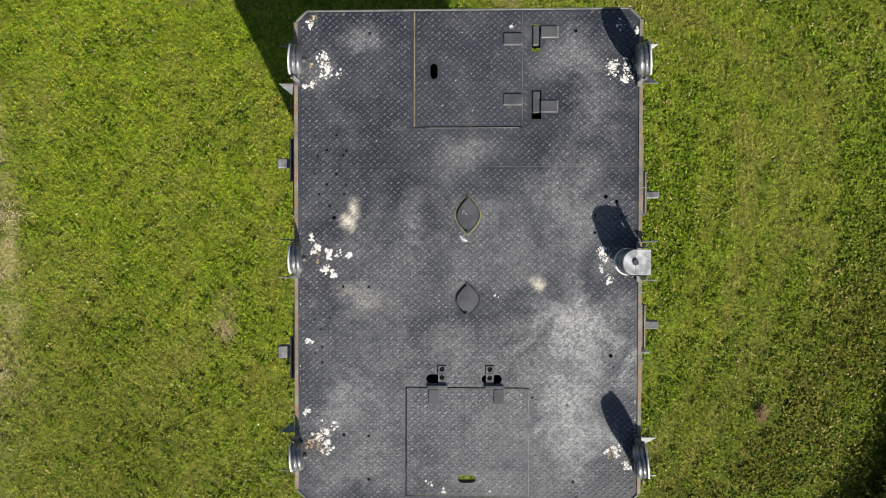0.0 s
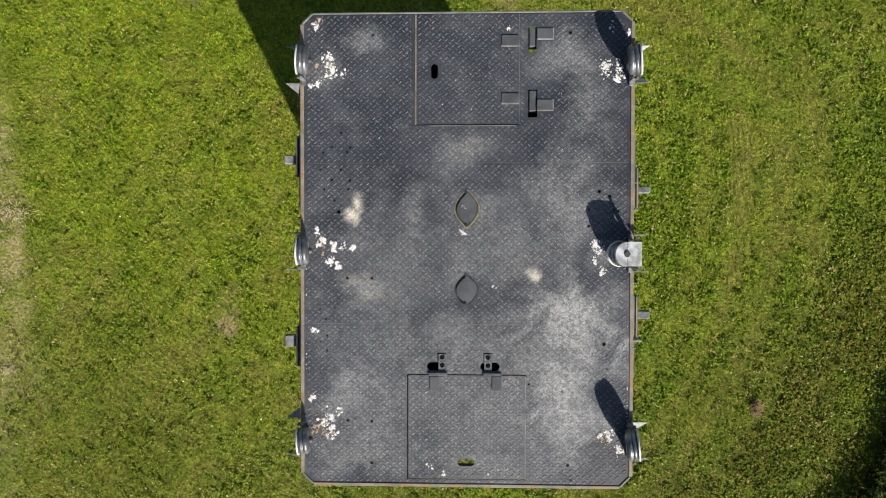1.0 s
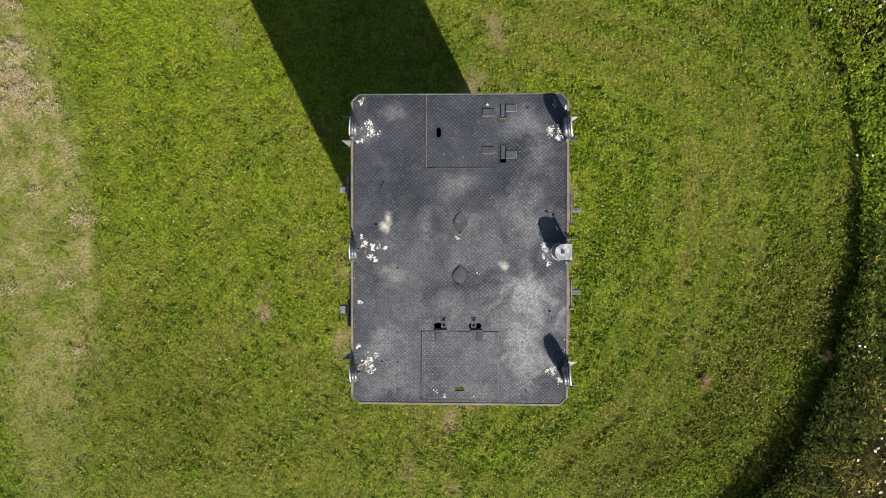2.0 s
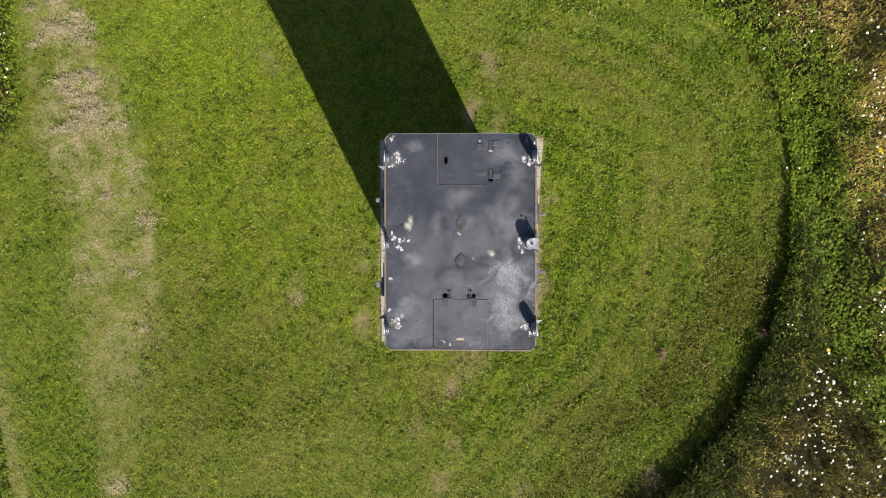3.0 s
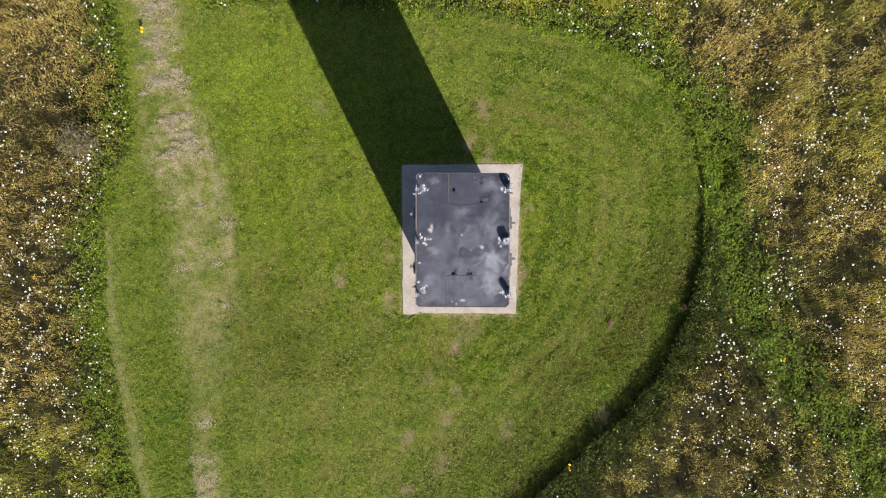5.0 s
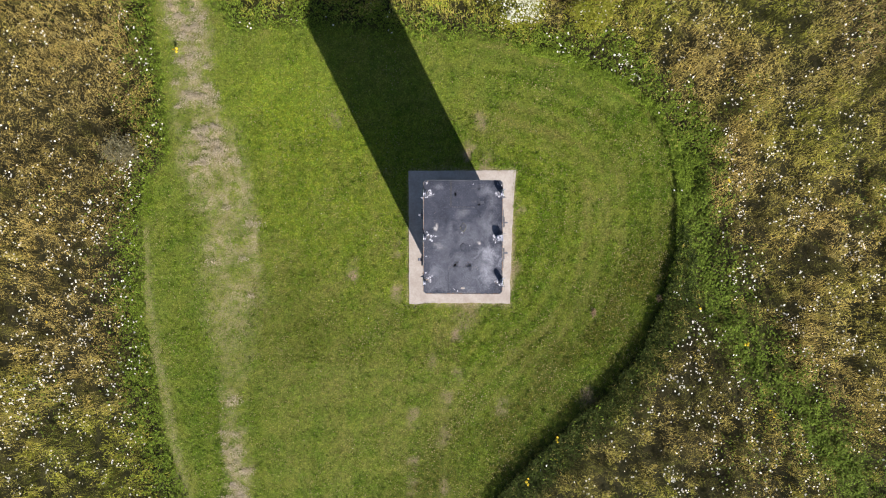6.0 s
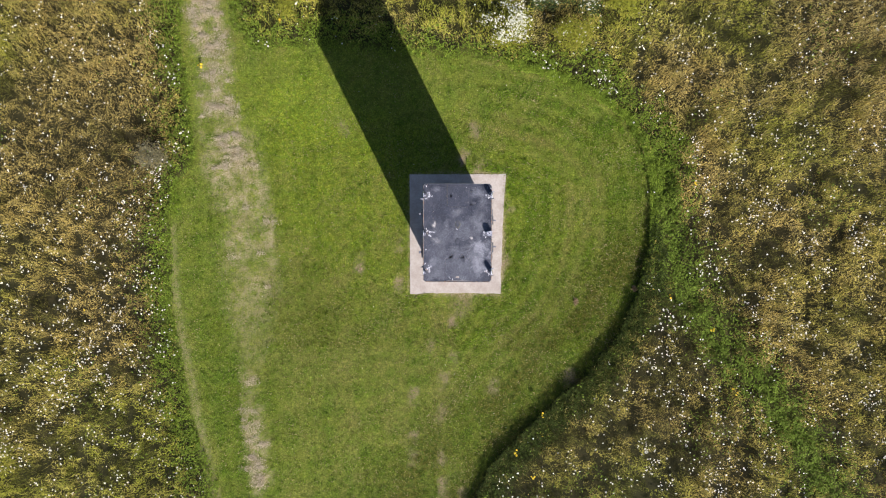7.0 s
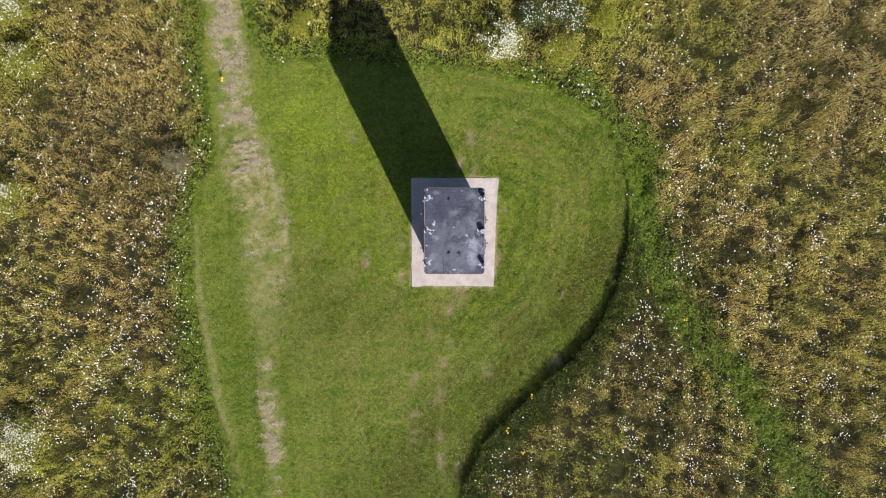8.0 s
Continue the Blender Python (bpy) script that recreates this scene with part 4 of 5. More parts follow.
#   x, y, turn, back of head, tilt, yaw, length, radius, flare of the gussets
for x, y, turn, *spec in ((-0.985, 1.125, 180, (-0.048, 0, 0.125), -8, -3, 0.072, 0.083, (0, 70)), (-0.985, -0.005, 180, (-0.048, 0, 0.125), -6, 0, 0.072, 0.085, (5, -5)),
                          (-0.985, -1.140, 180, (-0.048, 0, 0.120), -8, 4, 0.072, 0.080, (-55, 10)), (0.985, 1.112, 0, (-0.040, 0, 0.126), -14, 4, 0.078, 0.090, (65, -50)),
                          (0.985, -1.150, 0, (-0.036, 0, 0.118), -12, 6, 0.074, 0.092, (8, -60))):
    build_floodlight(*spec).matrix_world = pose(x, y, DECK, 0, 0, turn)
tipped = tagged(build_floodlight((-0.052, 0, 0.162), 97, 0, 0.110, 0.076, (4, -4), True), "round floodlight tipped face down, its bright back showing")
tipped.matrix_world = pose(0.985, -0.020, DECK)


# ---- bird droppings ----
def splatter(name, u, v, ru, rv, count, size, seed, mat, label):
    g = random.Random(seed)
    bm = bmesh.new()
    hubs = [(u + g.gauss(0, ru * 0.5), v + g.gauss(0, rv * 0.5)) for k in range(max(2, count // 14))]
    for k in range(count):
        hu, hv = g.choice(hubs)
        x = dx(hu + g.gauss(0, 2.0 + ru * 0.07))
        y = dy(hv + g.gauss(0, 2.0 + rv * 0.09))
        x = max(-0.985, min(0.985, x))
        r = size * (0.25 + 1.3 * g.random() ** 2.6)
        n = g.randint(7, 11)
        ph = g.random() * 6
        sx = 0.6 + 0.8 * g.random()
        ring = []
        for j in range(n):
            a = 2 * math.pi * j / n
            q = r * (0.35 + 1.0 * g.random())
            px, py = sx * q * math.cos(a), q * math.sin(a)
            ring.append(bm.verts.new((x + px * math.cos(ph) - py * math.sin(ph), y + px * math.sin(ph) + py * math.cos(ph), DECK + 0.0012)))
        tip = bm.verts.new((x, y, DECK + 0.0034 + 0.002 * g.random()))
        for j in range(n):
            bm.faces.new((ring[j], ring[(j + 1) % n], tip))
    return tagged(part(name, bm, mat), label, "droppings", kind="stuff")


WHITE = "white chalky bird droppings spattered on the tread plate"
for k, (u, v, ru, rv, n, size) in enumerate(((568, 118, 34, 36, 46, 0.011), (540, 152, 10, 12, 10, 0.012), (1092, 128, 30, 26, 50, 0.0105), (553, 440, 14, 26, 16, 0.014), (580, 455, 22, 34, 26, 0.015), (616, 454, 3, 1, 7, 0.016),
                          (1070, 463, 18, 28, 40, 0.0105), (538, 724, 6, 16, 8, 0.014), (560, 770, 36, 36, 44, 0.011), (1095, 795, 18, 18, 26, 0.010), (1105, 825, 20, 24, 12, 0.010), (541, 605, 8, 5, 8, 0.013),
                          (906, 50, 3, 4, 3, 0.014), (1095, 50, 40, 30, 7, 0.010), (762, 854, 5, 4, 3, 0.015), (785, 868, 3, 3, 2, 0.011), (870, 870, 120, 14, 7, 0.007), (548, 40, 10, 12, 6, 0.010),
                          (820, 419, 4, 7, 6, 0.007), (823, 375, 0.4, 0.4, 3, 0.006), (878, 522, 4, 8, 4, 0.006))):
    splatter("bird_droppings", u, v, ru * 0.85, rv * 0.85, 3 * n, size * 0.76, 100 + k, M_DROP, WHITE)
splatter("bird_droppings", 830, 450, 560, 700, 170, 0.0030, 190, M_DROP, "tiny white flecks of dried droppings on the plate")
for k, row in enumerate(((555, 790, 22, 24, 130, 0.0055), (1090, 790, 18, 16, 60, 0.005), (560, 115, 20, 20, 40, 0.005), (546, 29, 6, 5, 24, 0.007), (556, 455, 10, 20, 36, 0.005))):
    splatter("nest_debris", *row, 300 + k, M_TWIG, "tan nest debris and droppings on the tread plate")


# ---- plants ----
def blades(P, az, el, length, width, sag, rng):
    """Two-part arched blades as quads: corners of shape (n, 2, 4, 3)."""
    n = len(P)
    way = np.c_[np.cos(az) * np.cos(el), np.sin(az) * np.cos(el), np.sin(el)]
    el2 = el - sag
    way2 = np.c_[np.cos(az) * np.cos(el2), np.sin(az) * np.cos(el2), np.sin(el2)]
    side = np.c_[-np.sin(az), np.cos(az), np.zeros(n)] * (width / 2)[:, None]
    mid = P + way * (length * 0.55)[:, None]
    tip = mid + way2 * (length * 0.45)[:, None]
    a = np.stack((P - side * 0.7, P + side * 0.7, mid + side, mid - side), 1)
    b = np.stack((mid - side, mid + side, tip + side * 0.2, tip - side * 0.2), 1)
    return np.stack((a, b), 1)


def leaf_shade_at(P):
    """Where the meadow is coloured dark, for dark leafy plants and for painted shade: along the lawn's south-east edge
    and in scattered pockets.
    """
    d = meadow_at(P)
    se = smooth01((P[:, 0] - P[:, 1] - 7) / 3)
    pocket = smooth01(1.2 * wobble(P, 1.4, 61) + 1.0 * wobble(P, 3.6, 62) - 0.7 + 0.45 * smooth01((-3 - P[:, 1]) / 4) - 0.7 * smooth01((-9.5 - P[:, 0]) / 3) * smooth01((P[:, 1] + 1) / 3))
    # the shaded side that faces the lawn, given as blade colour
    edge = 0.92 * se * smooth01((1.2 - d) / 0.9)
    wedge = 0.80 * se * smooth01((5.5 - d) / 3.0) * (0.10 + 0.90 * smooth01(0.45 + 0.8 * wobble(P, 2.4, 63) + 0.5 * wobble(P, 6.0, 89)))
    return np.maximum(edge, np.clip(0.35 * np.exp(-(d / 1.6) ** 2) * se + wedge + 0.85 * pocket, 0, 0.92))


def joined_blades(name, Q, attrs=None):
    """Blades of two quads that share their middle corners, so that each blade is one island."""
    n = len(Q)
    V = np.concatenate((Q[:, 0], Q[:, 1, 2:]), 1).reshape(-1, 3).astype(np.float32)
    k = np.arange(n)[:, None] * 6
    L = np.concatenate((k + np.array([[0, 1, 2, 3]]), k + np.array([[3, 2, 4, 5]])), 1).astype(np.int32)
    me = bpy.data.meshes.new(name)
    me.vertices.add(len(V))
    me.vertices.foreach_set("co", V.ravel())
    me.loops.add(L.size)
    me.loops.foreach_set("vertex_index", L.ravel())
    me.polygons.add(2 * n)
    me.polygons.foreach_set("loop_start", np.arange(0, 8 * n, 4, dtype=np.int32))
    for key, values in (attrs or {}).items():
        me.attributes.new(key, 'FLOAT', 'POINT').data.foreach_set("value", np.repeat(values, 6).astype(np.float32))
    me.update(calc_edges=True)
    return me


def on_slab(P, g=0.0):
    return (P[:, 0] > -1.86 - g) & (P[:, 0] < 1.80 + g) & (P[:, 1] > -2.33 - g) & (P[:, 1] < 2.37 + g)


def build_lawn():
    rng = np.random.default_rng(21)
    n = 1450000
    P = np.c_[rng.uniform(-12.5, 8.5, n), rng.uniform(-14.0, 11.0, n)]
    core = (np.abs(P[:, 0]) < 7.6) & (np.abs(P[:, 1]) < 4.6)
    P = P[core | (rng.random(n) < 0.55)]
    tone = lawn_tone(P)
    clump = 0.5 * wobble(P, 14.0, 36) + 0.8 * wobble(P, 30.0, 31) + 0.8 * wobble(P, 70.0, 32)
    P = P[(meadow_at(P) < 0.12) & ~on_slab(P) & (clump + rng.normal(0, 0.9, len(P)) > -1.2 + 0.3 * tone["lush_shade"])]
    w = worn_at(P)
    ok = rng.random(len(P)) > np.maximum(0.80 * w, 0.85 * bare_at(P))
    P, w = P[ok], w[ok]
    n = len(P)
    tone = lawn_tone(P)
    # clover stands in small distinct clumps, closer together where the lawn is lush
    tone["lush_shade"] = smooth01((tone["lush_shade"] + 0.28 * wobble(P, 24.0, 81) + 0.22 * wobble(P, 55.0, 82) - 0.28) / 0.45)
    # broad flat clover leaves where it is lush, thin blades where it is thatchy
    clover = (rng.random(n) < 0.10 + 0.80 * tone["lush_shade"] + 0.15 * tone["lime"]).astype(float)
    length = (0.026 + 0.024 * rng.random(n)) * (1 - 0.4 * w) * (1 - 0.15 * clover + 0.35 * clover * tone["lush_shade"])
    width = length * (0.13 + 0.15 * rng.random(n) + clover * (0.28 + 0.2 * rng.random(n)))
    el = np.radians(np.where(clover > 0, rng.uniform(-8, 48, n), rng.uniform(15, 70, n)))
    hump = np.clip(wobble(P, 14.0, 36) + 0.8 * wobble(P, 35.0, 37), -0.5, 1.5)
    z = 0.012 * wobble(P, 1.3, 11) - 0.010 + 0.022 * rng.random(n) + 0.010 * hump + 0.016 * tone["lush_shade"] + (0.006 + 0.010 * tone["lush_shade"]) * wobble(P, 52.0, 38) + 0.012 * clover
    Q = blades(np.c_[P, z], rng.uniform(0, 6.283, n), el, length, width, np.radians(rng.uniform(5, 50, n)), rng)
    dry = np.clip(0.01 + 0.85 * w + 0.06 * tone["thatch"] + 0.08 * wobble(P, 2.2, 35), 0, 1)
    # each leaf is one bent strip, its two parts merged into a single tapering face
    V = np.stack((Q[:, 0, 0], Q[:, 0, 1], Q[:, 1, 2] * 0.45 + Q[:, 0, 2] * 0.55, Q[:, 1, 3] * 0.45 + Q[:, 0, 3] * 0.55), 1)
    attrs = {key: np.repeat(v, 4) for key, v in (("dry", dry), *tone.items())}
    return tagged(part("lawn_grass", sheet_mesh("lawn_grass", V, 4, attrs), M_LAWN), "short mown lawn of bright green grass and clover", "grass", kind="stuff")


def meadow_height(P):
    h = 0.46 + 0.12 * wobble(P, 0.7, 41) + 0.22 * wobble(P, 2.6, 42) + 0.17 * wobble(P, 8.0, 40) + 0.16 * (P[:, 1] < -3)
    d = meadow_at(P)
    se = smooth01((P[:, 0] - P[:, 1] - 5) / 3)
    h = h * (0.45 + 0.6 * se + (0.55 - 0.55 * se) * smooth01(d / 0.7)) + 0.06 * se * np.exp(-(d / 1.2) ** 2)
    h = np.where((se > 0.3) & (d < 0.55), np.minimum(h, 0.52), h)
    t = track_at(P)
    return np.clip(h * (0.30 + 0.70 * smooth01((t - 0.2) / 0.9)), 0.06, 0.95)


def gap_at(P):
    """Low where the meadow opens into shaded hollows between the clumps."""
    return wobble(P, 4.6, 49) + 0.9 * wobble(P, 10.5, 50) + 0.55 * smooth01((P[:, 0] + P[:, 1] - 6) / 8) + 0.3 * smooth01((P[:, 1] - 2) / 4) + 0.5 * smooth01((-9.5 - P[:, 0]) / 3) * smooth01((P[:, 1] + 1) / 3)


def sparse_at(P, d):
    """How much tall grass stands at a distance d from the lawn: little in the leafy fringe, most of all in the east."""
    east = smooth01((P[:, 0] - 2) / 3)
    return 0.12 + 0.88 * np.maximum(smooth01((d - 0.15 - 0.4 * east) / (1.1 + 0.3 * east)), smooth01((P[:, 0] - P[:, 1] - 7) / 3))


def build_meadow():
    rng = np.random.default_rng(22)
    tufts = 47000
    P = np.c_[rng.uniform(-21.5, 21.5, tufts), rng.uniform(-13.5, 13.5, tufts)]
    gap = gap_at(P) + rng.normal(0, 0.28, len(P))
    d = meadow_at(P)
    P = P[(d > 0.02) & (gap > -0.36) & (rng.random(len(P)) < sparse_at(P, d))]
    h = meadow_height(P)
    per = 6
    lean_az = 0.9 + 0.9 * wobble(P, 0.5, 43)
    P, h, lean_az = (np.repeat(q, per, axis=0) for q in (P, h, lean_az))
    n = len(P)
    P = P + rng.normal(0, 0.07, (n, 2))
    az = lean_az + rng.normal(0, 1.1, n)
    el = np.radians(rng.uniform(62, 89, n))
    length = h * rng.uniform(0.45, 1.0, n)
    margin = (meadow_at(P) < 0.5) & (P[:, 0] - P[:, 1] > 6)
    length = np.where(margin, np.minimum(length, 0.5), length)
    width = rng.uniform(0.005, 0.010, n)
    Q = blades(np.c_[P, np.full(n, -0.01)], az, el, length, width, np.radians(rng.uniform(4, 38, n)), rng)
    leaf_shade, brown = leaf_shade_at(P), brown_at(P)
    dry = np.clip(0.12 * brown + 0.06 * wobble(P, 2.5, 45), 0, 0.85) * np.clip(1 - 1.3 * leaf_shade, 0, 1)
    return tagged(part("meadow_grass", joined_blades("meadow_grass", Q, {"dry": dry, "leaf_shade": leaf_shade, "brown": brown}), M_MEADOW), "tall meadow grass, olive green and straw brown", "meadow", kind="stuff")


def build_far_meadow():
    """The meadow goes on, in coarser tufts, beyond the part that the camera sees."""
    rng = np.random.default_rng(28)
    n = 46000
    P = rng.uniform(-42, 42, (n, 2))
    P = P[((np.abs(P[:, 0]) > 21) | (np.abs(P[:, 1]) > 13)) & (meadow_at(P) > 0.1)]
    n = len(P)
    Q = blades(np.c_[P, np.full(n, -0.01)], rng.uniform(0, 6.283, n), np.radians(rng.uniform(45, 88, n)), meadow_height(P) * rng.uniform(0.6, 1.3, n), rng.uniform(0.018, 0.045, n), np.radians(rng.uniform(8, 60, n)), rng)
    leaf_shade, brown = leaf_shade_at(P), brown_at(P)
    return tagged(part("far_meadow", joined_blades("far_meadow", Q, {"dry": 0.3 * brown, "leaf_shade": leaf_shade, "brown": brown}), M_MEADOW), "tall meadow grass stretching away from the lawn", "meadow", kind="stuff")


def build_herbs():
    """Broad-leaved green herbs along the lawn's edge, on the mown track and in drifts in the meadow."""
    rng = np.random.default_rng(23)
    P = np.c_[rng.uniform(-21.5, 21.5, 180000), rng.uniform(-13.5, 13.5, 180000)]
    d = meadow_at(P)
    t = track_at(P)
    east = smooth01((P[:, 0] + 6) / 8)
    chance = 1.0 * np.exp(-((d - 0.35) / (0.95 - 0.4 * east)) ** 2) * (1 - 0.85 * smooth01((P[:, 0] - P[:, 1] - 5) / 3)) + 0.75 * np.exp(-(t / 1.0) ** 2) * (d > 0) * (0.75 + 0.5 * wobble(P, 2.5, 64)) + 0.25 * smooth01(wobble(P, 0.9, 46) - 0.35) 
    P = P[(d > -0.05) & (rng.random(len(P)) < chance)]
    # the old mown track is overgrown with low leaves
    a = np.array(TRACK)
    k = rng.integers(0, len(a) - 1, 19000)
    f = rng.random((19000, 1))
    T = a[k] * (1 - f) + a[k + 1] * f + rng.normal(0, 0.55, (19000, 2))
    T = T[(meadow_at(T) > 0.1) & (np.abs(T[:, 1]) < 13) & (wobble(T, 7.0, 86) + rng.normal(0, 0.5, 19000) > -0.3)]
    P = np.r_[P, T]
    n = len(P)
    h = meadow_height(P)
    z = h * rng.uniform(0.3, 1.0, n)
    length = rng.uniform(0.05, 0.11, n)
    Q = blades(np.c_[P, z], rng.uniform(0, 6.283, n), np.radians(rng.uniform(-10, 50, n)), length, length * rng.uniform(0.35, 0.6, n), np.radians(rng.uniform(10, 50, n)), rng)
    return tagged(part("herbs", joined_blades("herbs", Q), M_HERB), "leafy green herbs at the meadow margin", "herbs", kind="stuff")


def build_edge_herbs():
    """A low fringe of fresh green leaves where the lawn meets the meadow, a good metre wide."""
    rng = np.random.default_rng(30)
    P = np.c_[rng.uniform(-14, 11, 600000), rng.uniform(-15, 12, 600000)]
    d = meadow_at(P)
    wide = 1.10 + 0.35 * wobble(P, 1.5, 65) + 0.55 * smooth01((P[:, 0] - 2) / 3)
    se = smooth01((P[:, 0] - P[:, 1] - 6) / 2)
    tuft = wobble(P, 9.0, 66) + 0.7 * wobble(P, 20.0, 67)
    P = P[(d > -0.04) & (rng.random(len(P)) < smooth01((wide - d) / 0.5) * (1 - se)) & (tuft + rng.normal(0, 0.35, len(P)) > -0.4)]
    # a dense low wall of leaves along the mown edge in the east
    E = np.c_[rng.uniform(2, 8.5, 130000), rng.uniform(-3, 7.5, 130000)]
    e = polygon_distance(E, LAWN) + 0.03 * wobble(E, 5.0, 84)
    P = np.r_[P, E[(e > 0.01) & (e < 0.34)]]
    wall = np.r_[np.zeros(len(P) - np.count_nonzero((e > 0.01) & (e < 0.34))), np.ones(np.count_nonzero((e > 0.01) & (e < 0.34)))]
    n = len(P)
    d = meadow_at(P)
    z = (0.03 + 0.09 * smooth01((P[:, 0] - 2) / 3) * smooth01(d / 0.12) + 0.11 * smooth01(d / 0.8)) * rng.uniform(0.3, 1.2, n) * (1 + 0.35 * np.clip(wobble(P, 9.0, 66), -1, 1))
    z = np.where(wall > 0, 0.27 * rng.uniform(0.05, 1.0, n) * (0.8 + 0.25 * wobble(P, 6.0, 85)), z)
    length = rng.uniform(0.035, 0.080, n)
    Q = blades(np.c_[P, z], rng.uniform(0, 6.283, n), np.radians(rng.uniform(-5, 60, n)), length, length * rng.uniform(0.3, 0.55, n), np.radians(rng.uniform(10, 50, n)), rng)
    return tagged(part("edge_herbs", joined_blades("edge_herbs", Q), M_FRESH), "low fresh green leaves fringing the mown lawn", "herbs", kind="stuff")


def build_leaflets():
    """Small leaves and seed heads at all heights among the meadow grass."""
    rng = np.random.default_rng(27)
    n = 640000
    P = np.c_[rng.uniform(-21.5, 21.5, n), rng.uniform(-13.5, 13.5, n)]
    keep = gap_at(P) + rng.normal(0, 0.45, n)
    d = meadow_at(P)
    P = P[(d > 0.05) & (track_at(P) + 0.25 * wobble(P, 5.0, 83) > 0.45) & (keep > -0.14) & (rng.random(n) < sparse_at(P, d))]
    n = len(P)
    z = meadow_height(P) * rng.uniform(0.35, 1.05, n) * (0.85 + 0.2 * np.clip(gap_at(P), -1, 1.2))
    length = rng.uniform(0.035, 0.10, n)
    lean = 0.9 + 0.9 * wobble(P, 0.5, 43)
    Q = blades(np.c_[P, z], lean + rng.normal(0, 1.3, n), np.radians(rng.uniform(0, 75, n)), length, length * rng.uniform(0.18, 0.45, n), np.radians(rng.uniform(5, 45, n)), rng)
    V = np.stack((Q[:, 0, 0], Q[:, 0, 1], Q[:, 1, 2], Q[:, 1, 3]), 1)
    leaf_shade, brown = leaf_shade_at(P), brown_at(P)
    dry = np.clip(0.26 * brown + 0.10 * wobble(P, 2.5, 45) + 0.60 * blob(P, 17.5, 8.5, 4.5, 4.0), 0, 0.85) * np.clip(1 - 1.3 * leaf_shade, 0, 1)
    attrs = {key: np.repeat(v, 4) for key, v in (("dry", dry), ("leaf_shade", leaf_shade), ("brown", brown))}
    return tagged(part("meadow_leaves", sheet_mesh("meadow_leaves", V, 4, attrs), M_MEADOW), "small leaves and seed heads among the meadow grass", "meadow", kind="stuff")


def flower_heads(name, P, z, r, rng, mat, label, category):
    """Flat flower heads: shallow seven-sided cones, tilted a little."""
    n = len(P)
    k = np.arange(7) * 2 * np.pi / 7
    tilt = rng.normal(0, 0.3, (n, 2))
    ring = np.stack((np.cos(k)[None, :] * r[:, None], np.sin(k)[None, :] * r[:, None], np.zeros((n, 7))), -1) * rng.uniform(0.7, 1.25, (n, 7))[..., None]
    ring[..., 2] = ring[..., 0] * tilt[:, :1] + ring[..., 1] * tilt[:, 1:]
    c = np.c_[P, z]
    ring += c[:, None, :]
    top = c + np.c_[np.zeros((n, 2)), r * 0.35]
    F = np.stack((ring, np.roll(ring, -1, axis=1), np.repeat(top[:, None], 7, 1)), 2)
    return tagged(part(name, sheet_mesh(name, F, 3), mat), label, category, kind="stuff")


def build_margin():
    """Dense leafy plants along the lawn's south-east edge, their dark colour standing in for self-shade."""
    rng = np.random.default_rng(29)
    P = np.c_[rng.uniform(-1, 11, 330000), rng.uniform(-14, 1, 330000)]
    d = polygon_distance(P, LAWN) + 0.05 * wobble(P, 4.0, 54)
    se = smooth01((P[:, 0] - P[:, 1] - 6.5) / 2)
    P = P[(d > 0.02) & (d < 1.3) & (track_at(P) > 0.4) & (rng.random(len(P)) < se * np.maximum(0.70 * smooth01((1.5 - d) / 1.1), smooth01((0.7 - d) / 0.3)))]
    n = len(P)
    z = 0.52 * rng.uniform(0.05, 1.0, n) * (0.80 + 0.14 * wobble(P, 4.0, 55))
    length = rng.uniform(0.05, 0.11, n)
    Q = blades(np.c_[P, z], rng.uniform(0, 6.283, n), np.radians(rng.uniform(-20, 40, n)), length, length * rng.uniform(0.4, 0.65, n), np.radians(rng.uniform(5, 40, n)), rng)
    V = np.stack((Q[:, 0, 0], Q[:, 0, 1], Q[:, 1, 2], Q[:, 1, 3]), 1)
    return tagged(part("margin_plants", sheet_mesh("margin_plants", V, 4), M_MARGIN_SHADE), "dense green plants along the lawn edge, coloured dark for their shaded side", "herbs", kind="stuff")


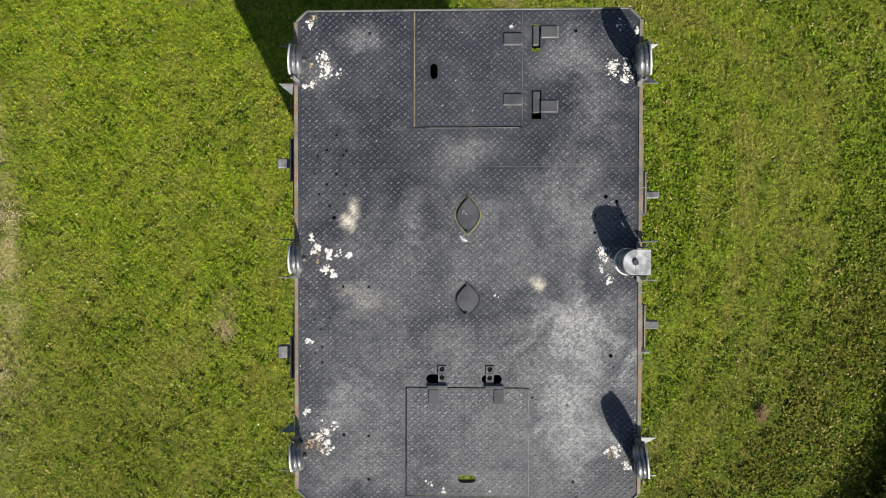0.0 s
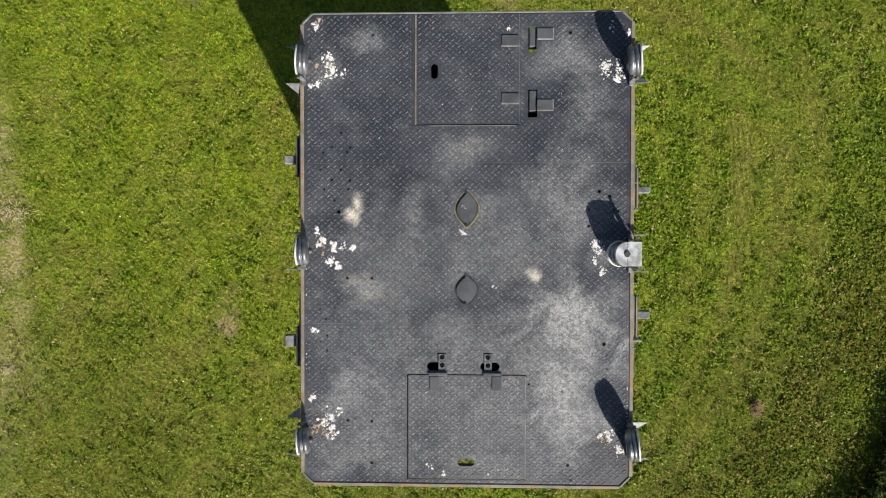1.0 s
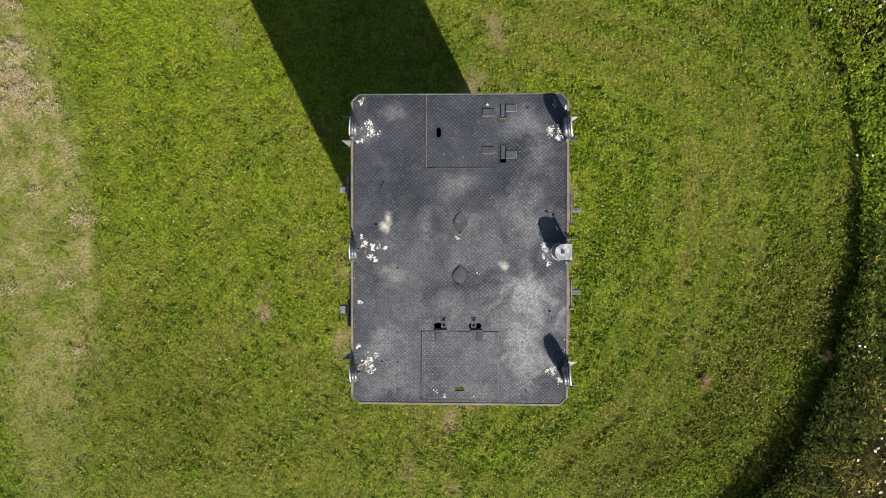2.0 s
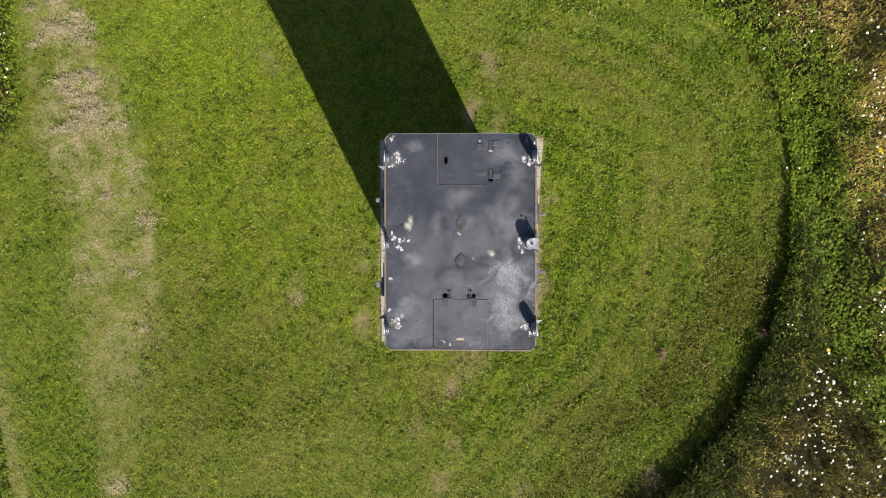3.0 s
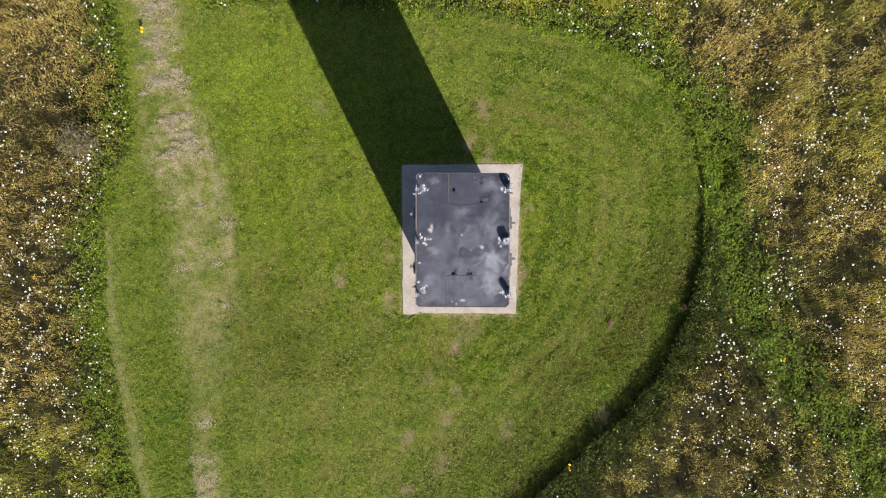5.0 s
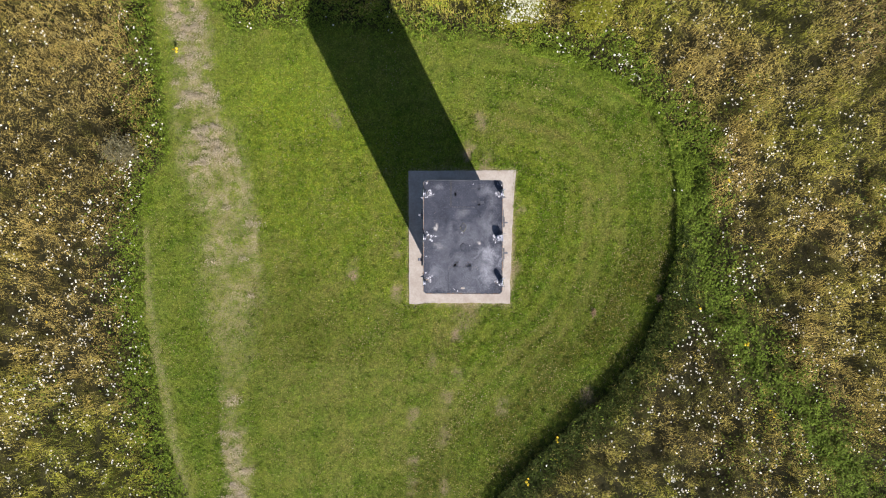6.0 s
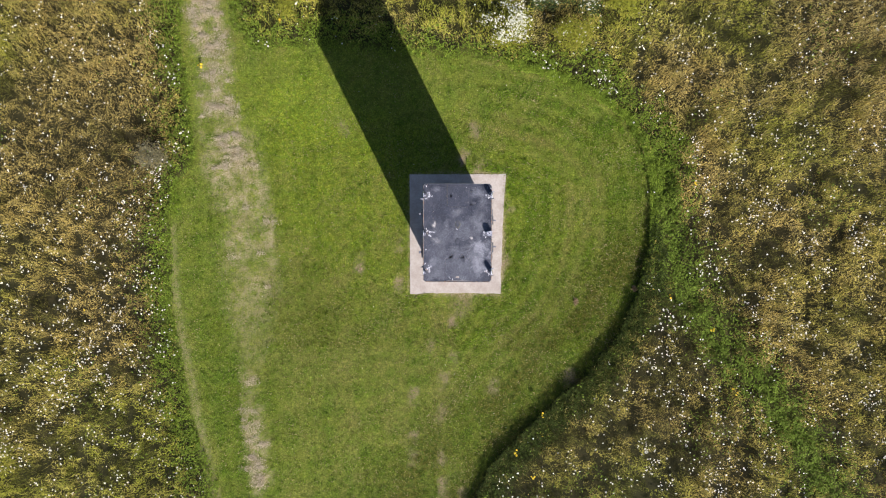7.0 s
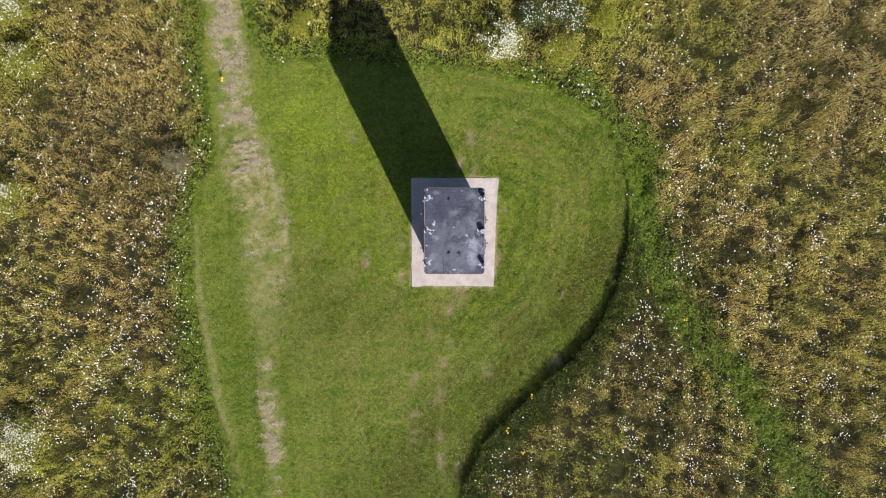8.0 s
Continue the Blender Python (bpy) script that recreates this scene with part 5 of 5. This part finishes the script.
def build_flowers():
    rng = np.random.default_rng(24)
    n = 60000
    P = np.c_[rng.uniform(-21.5, 21.5, n), rng.uniform(-13, 13, n)]
    d = meadow_at(P)
    dens = 0.07 + 0.04 * np.clip(wobble(P, 0.9, 47), 0, 1) + 0.02 * smooth01((P[:, 0] - P[:, 1] + 8) / 20) + 0.05 * smooth01((-9 - P[:, 0]) / 2)
    for x, y, r, k in CROWDS_WEST + CROWDS_EAST:
        dens = dens + 0.48 * k * np.exp(-((P[:, 0] - x) ** 2 + (P[:, 1] - y) ** 2) / (0.8 * r * r))
    dens = dens * np.clip(0.55 + 0.8 * wobble(P, 3.0, 48), 0.08, 1.6) * (1 - 0.85 * blob(P, -3.0, 9.5, 3.5, 2.5))
    P = P[(d > 0.15 + 0.15 * (P[:, 0] - P[:, 1] > 8)) & (track_at(P) > 0.5) & (rng.random(n) < dens)]
    # a plant carries one to three heads
    P = np.repeat(P, 2, axis=0)
    P = (P + rng.normal(0, 0.09, P.shape))[rng.random(len(P)) < 0.7]
    n = len(P)
    r = 0.018 + 0.017 * rng.random(n)
    z = meadow_height(P) * rng.uniform(0.8, 1.1, n) + 0.05
    flower_heads("white_wildflowers", P, z, r, rng, M_PETAL, "small white wildflower heads scattered over the meadow", "wildflowers")
    Y = np.array([(2.3, -8.45), (3.4, -7.0), (3.42, -7.9), (7.7, -2.1), (8.37, -2.4), (10.1, -3.75), (-10.2, 6.6), (3.0, -9.4), (10.8, -6.0), (-14.6, -3.0), (9.0, 1.9), (-6.9, 8.3)])
    Y = np.repeat(Y, 3, axis=0) + rng.normal(0, 0.06, (36, 2))
    flower_heads("yellow_wildflowers", Y, meadow_height(Y) + 0.05, rng.uniform(0.025, 0.05, 36), rng, M_YELLOW, "few yellow wildflower heads in the meadow", "wildflowers")
    L = np.c_[rng.uniform(-10, 7, 90), rng.uniform(-9, 6, 90)]
    L = L[(meadow_at(L) < -0.3) & ~on_slab(L, 0.1)]
    flower_heads("lawn_daisies", L, np.full(len(L), 0.05), rng.uniform(0.006, 0.013, len(L)), rng, M_PETAL, "tiny white daisies dotted in the lawn", "wildflowers")


def build_thatch():
    """Pale heaps of dry mown grass left lying on the worn path."""
    rng = np.random.default_rng(31)
    P = np.r_[np.c_[rng.uniform(-11, -8.4, 1500), rng.uniform(2.5, 12.0, 1500)], np.c_[rng.uniform(-8.9, -7.2, 900), rng.uniform(-11.5, -5.0, 900)], np.c_[rng.uniform(-9.4, -6.8, 120), rng.uniform(-3.0, 3.0, 120)]]
    heaps = P[worn_at(P) + rng.normal(0, 0.22, len(P)) > 0.72]
    heaps = heaps[rng.permutation(len(heaps))[:190]]
    per = 85
    C = np.repeat(heaps, per, axis=0)
    size = np.repeat(rng.uniform(0.4, 1.3, len(heaps)), per)
    n = len(C)
    C = C + rng.normal(0, 1, (n, 2)) * np.array([0.13, 0.07]) * size[:, None]
    z = np.abs(rng.normal(0, 0.035, n)) * size
    L = rng.uniform(0.035, 0.085, n)
    Q = blades(np.c_[C, z], rng.uniform(0, 6.283, n), np.radians(rng.uniform(-6, 35, n)), L, rng.uniform(0.007, 0.014, n), np.radians(rng.uniform(5, 40, n)), rng)
    return tagged(part("path_thatch", joined_blades("path_thatch", Q), M_THATCH), "pale dry mown grass lying in heaps on the path", "thatch", kind="stuff")


def build_shrub(x, y, r, h, leaf, bloom, blooms, seed, label, category="shrub"):
    """A rounded bushy plant: forked stems, a crown of small leaves in uneven clumps, and heads of blossom."""
    rng = np.random.default_rng(seed)
    shrub = tagged(empty("flowering_shrub" if blooms else "bush", (x, y, 0)), label, category)
    bm = bmesh.new()
    for k in range(7):
        a = 2 * math.pi * k / 7 + rng.uniform(-0.3, 0.3)
        p0, p1 = Vector((0.05 * math.cos(a), 0.05 * math.sin(a), -0.02)), Vector((0.55 * r * math.cos(a), 0.55 * r * math.sin(a), h * rng.uniform(0.6, 0.85)))
        q = (p1 - p0).to_track_quat('Z', 'Y').to_matrix().to_4x4()
        bmesh.ops.create_cone(bm, segments=6, radius1=0.016, radius2=0.006, depth=(p1 - p0).length, cap_ends=True, matrix=Matrix.Translation((p0 + p1) / 2) @ q)
    part("stems", bm, M_STEM, shrub)
    clumps = 16
    ca = rng.uniform(0, 6.283, clumps)
    cr = r * np.sqrt(rng.random(clumps)) * 0.85
    cz = h * (1.0 - 0.45 * (cr / r) ** 2) * rng.uniform(0.75, 1.05, clumps)
    C = np.c_[cr * np.cos(ca), cr * np.sin(ca), cz]
    n = int(2600 * r * r) + 500
    which = rng.integers(0, clumps, n)
    D = rng.normal(0, 1, (n, 3)) * (0.17 * r + 0.05)
    P = C[which] + D
    P[:, 2] = np.clip(P[:, 2], 0.05, None)
    length = rng.uniform(0.035, 0.08, n)
    Q = blades(P, rng.uniform(0, 6.283, n), np.radians(rng.uniform(-20, 55, n)), length, length * rng.uniform(0.4, 0.65, n), np.radians(rng.uniform(5, 45, n)), rng)
    part("crown", joined_blades("crown", Q), leaf, shrub)
    if blooms:
        m = blooms
        which = rng.integers(0, clumps, m)
        P = C[which] + rng.normal(0, 1, (m, 3)) * np.array([0.14 * r + 0.03, 0.14 * r + 0.03, 0.07])
        P[:, 2] += 0.30 * r + 0.10
        ob = flower_heads("blossom", P[:, :2], P[:, 2], 0.012 + 0.022 * rng.random(m) ** 1.5, rng, bloom, "", "")
        ob.parent = shrub
        del ob["kind"]
    return shrub


def build_clump(x, y, seed):
    """A dry tuft of mown thatch lying on the lawn."""
    rng = np.random.default_rng(seed)
    n = 420
    P = np.c_[rng.normal(0, 0.028, n), rng.normal(0, 0.055, n), np.abs(rng.normal(0.05, 0.04, n))]
    L = rng.uniform(0.05, 0.11, n)
    Q = blades(P, rng.uniform(0, 6.283, n), np.radians(rng.uniform(-5, 50, n)), L, np.full(n, 0.006), np.radians(rng.uniform(10, 60, n)), rng)
    ob = part("dry_grass_clump", joined_blades("dry_grass_clump", Q), M_TUFT)
    ob.location = (x, y, 0)
    return tagged(ob, "brown dry grass clump lying on the lawn", "grass clump", kind="stuff")


build_lawn()
build_meadow()
build_far_meadow()
build_herbs()
build_edge_herbs()
build_leaflets()
build_margin()
build_flowers()
build_thatch()
WHITE_SHRUB = "bushy shrub covered in white blossom at the meadow edge"
build_shrub(1.85, 8.0, 0.95, 0.95, M_LIME, M_CREAM, 900, 61, WHITE_SHRUB)
build_shrub(3.4, 9.3, 0.7, 0.9, M_SHRUB, M_CREAM, 130, 62, "dark leafy shrub with sparse white blossom")
build_shrub(4.85, 9.2, 0.75, 0.9, M_SHRUB, M_CREAM, 210, 63, "leafy shrub with scattered white blossom")
build_shrub(4.4, 7.9, 0.8, 0.75, M_LIME, M_CREAM, 30, 64, "low yellow-green bush with few white flowers")
build_shrub(6.4, 9.0, 0.6, 0.95, M_LIME, None, 0, 65, "yellow-green leafy bush in the meadow", "bush")
build_shrub(-6.5, 8.9, 0.5, 0.95, M_LIME, None, 0, 66, "yellow-green leafy bush beside the path", "bush")
build_shrub(-18.7, -9.3, 1.2, 0.9, M_LIME, M_CREAM, 950, 67, WHITE_SHRUB)
build_shrub(-19.3, 9.2, 1.1, 0.95, M_LIME, M_CREAM, 520, 68, "yellow-green shrub with many cream flowers in the meadow")
build_shrub(-18.7, 7.3, 0.7, 0.9, M_LIME, M_CREAM, 160, 71, "yellow-green bush with a few cream flowers")
build_shrub(-11.9, 3.05, 0.55, 1.1, M_DRYBUSH, None, 0, 69, "dry grey-brown bush casting dark shade in the meadow", "bush")
build_shrub(-19.3, 1.4, 0.9, 0.9, M_LIME, M_CREAM, 330, 70, "yellow-green bush with pale flowers")
build_clump(4.72, -2.62, 81)
build_clump(7.0, -2.1, 82)
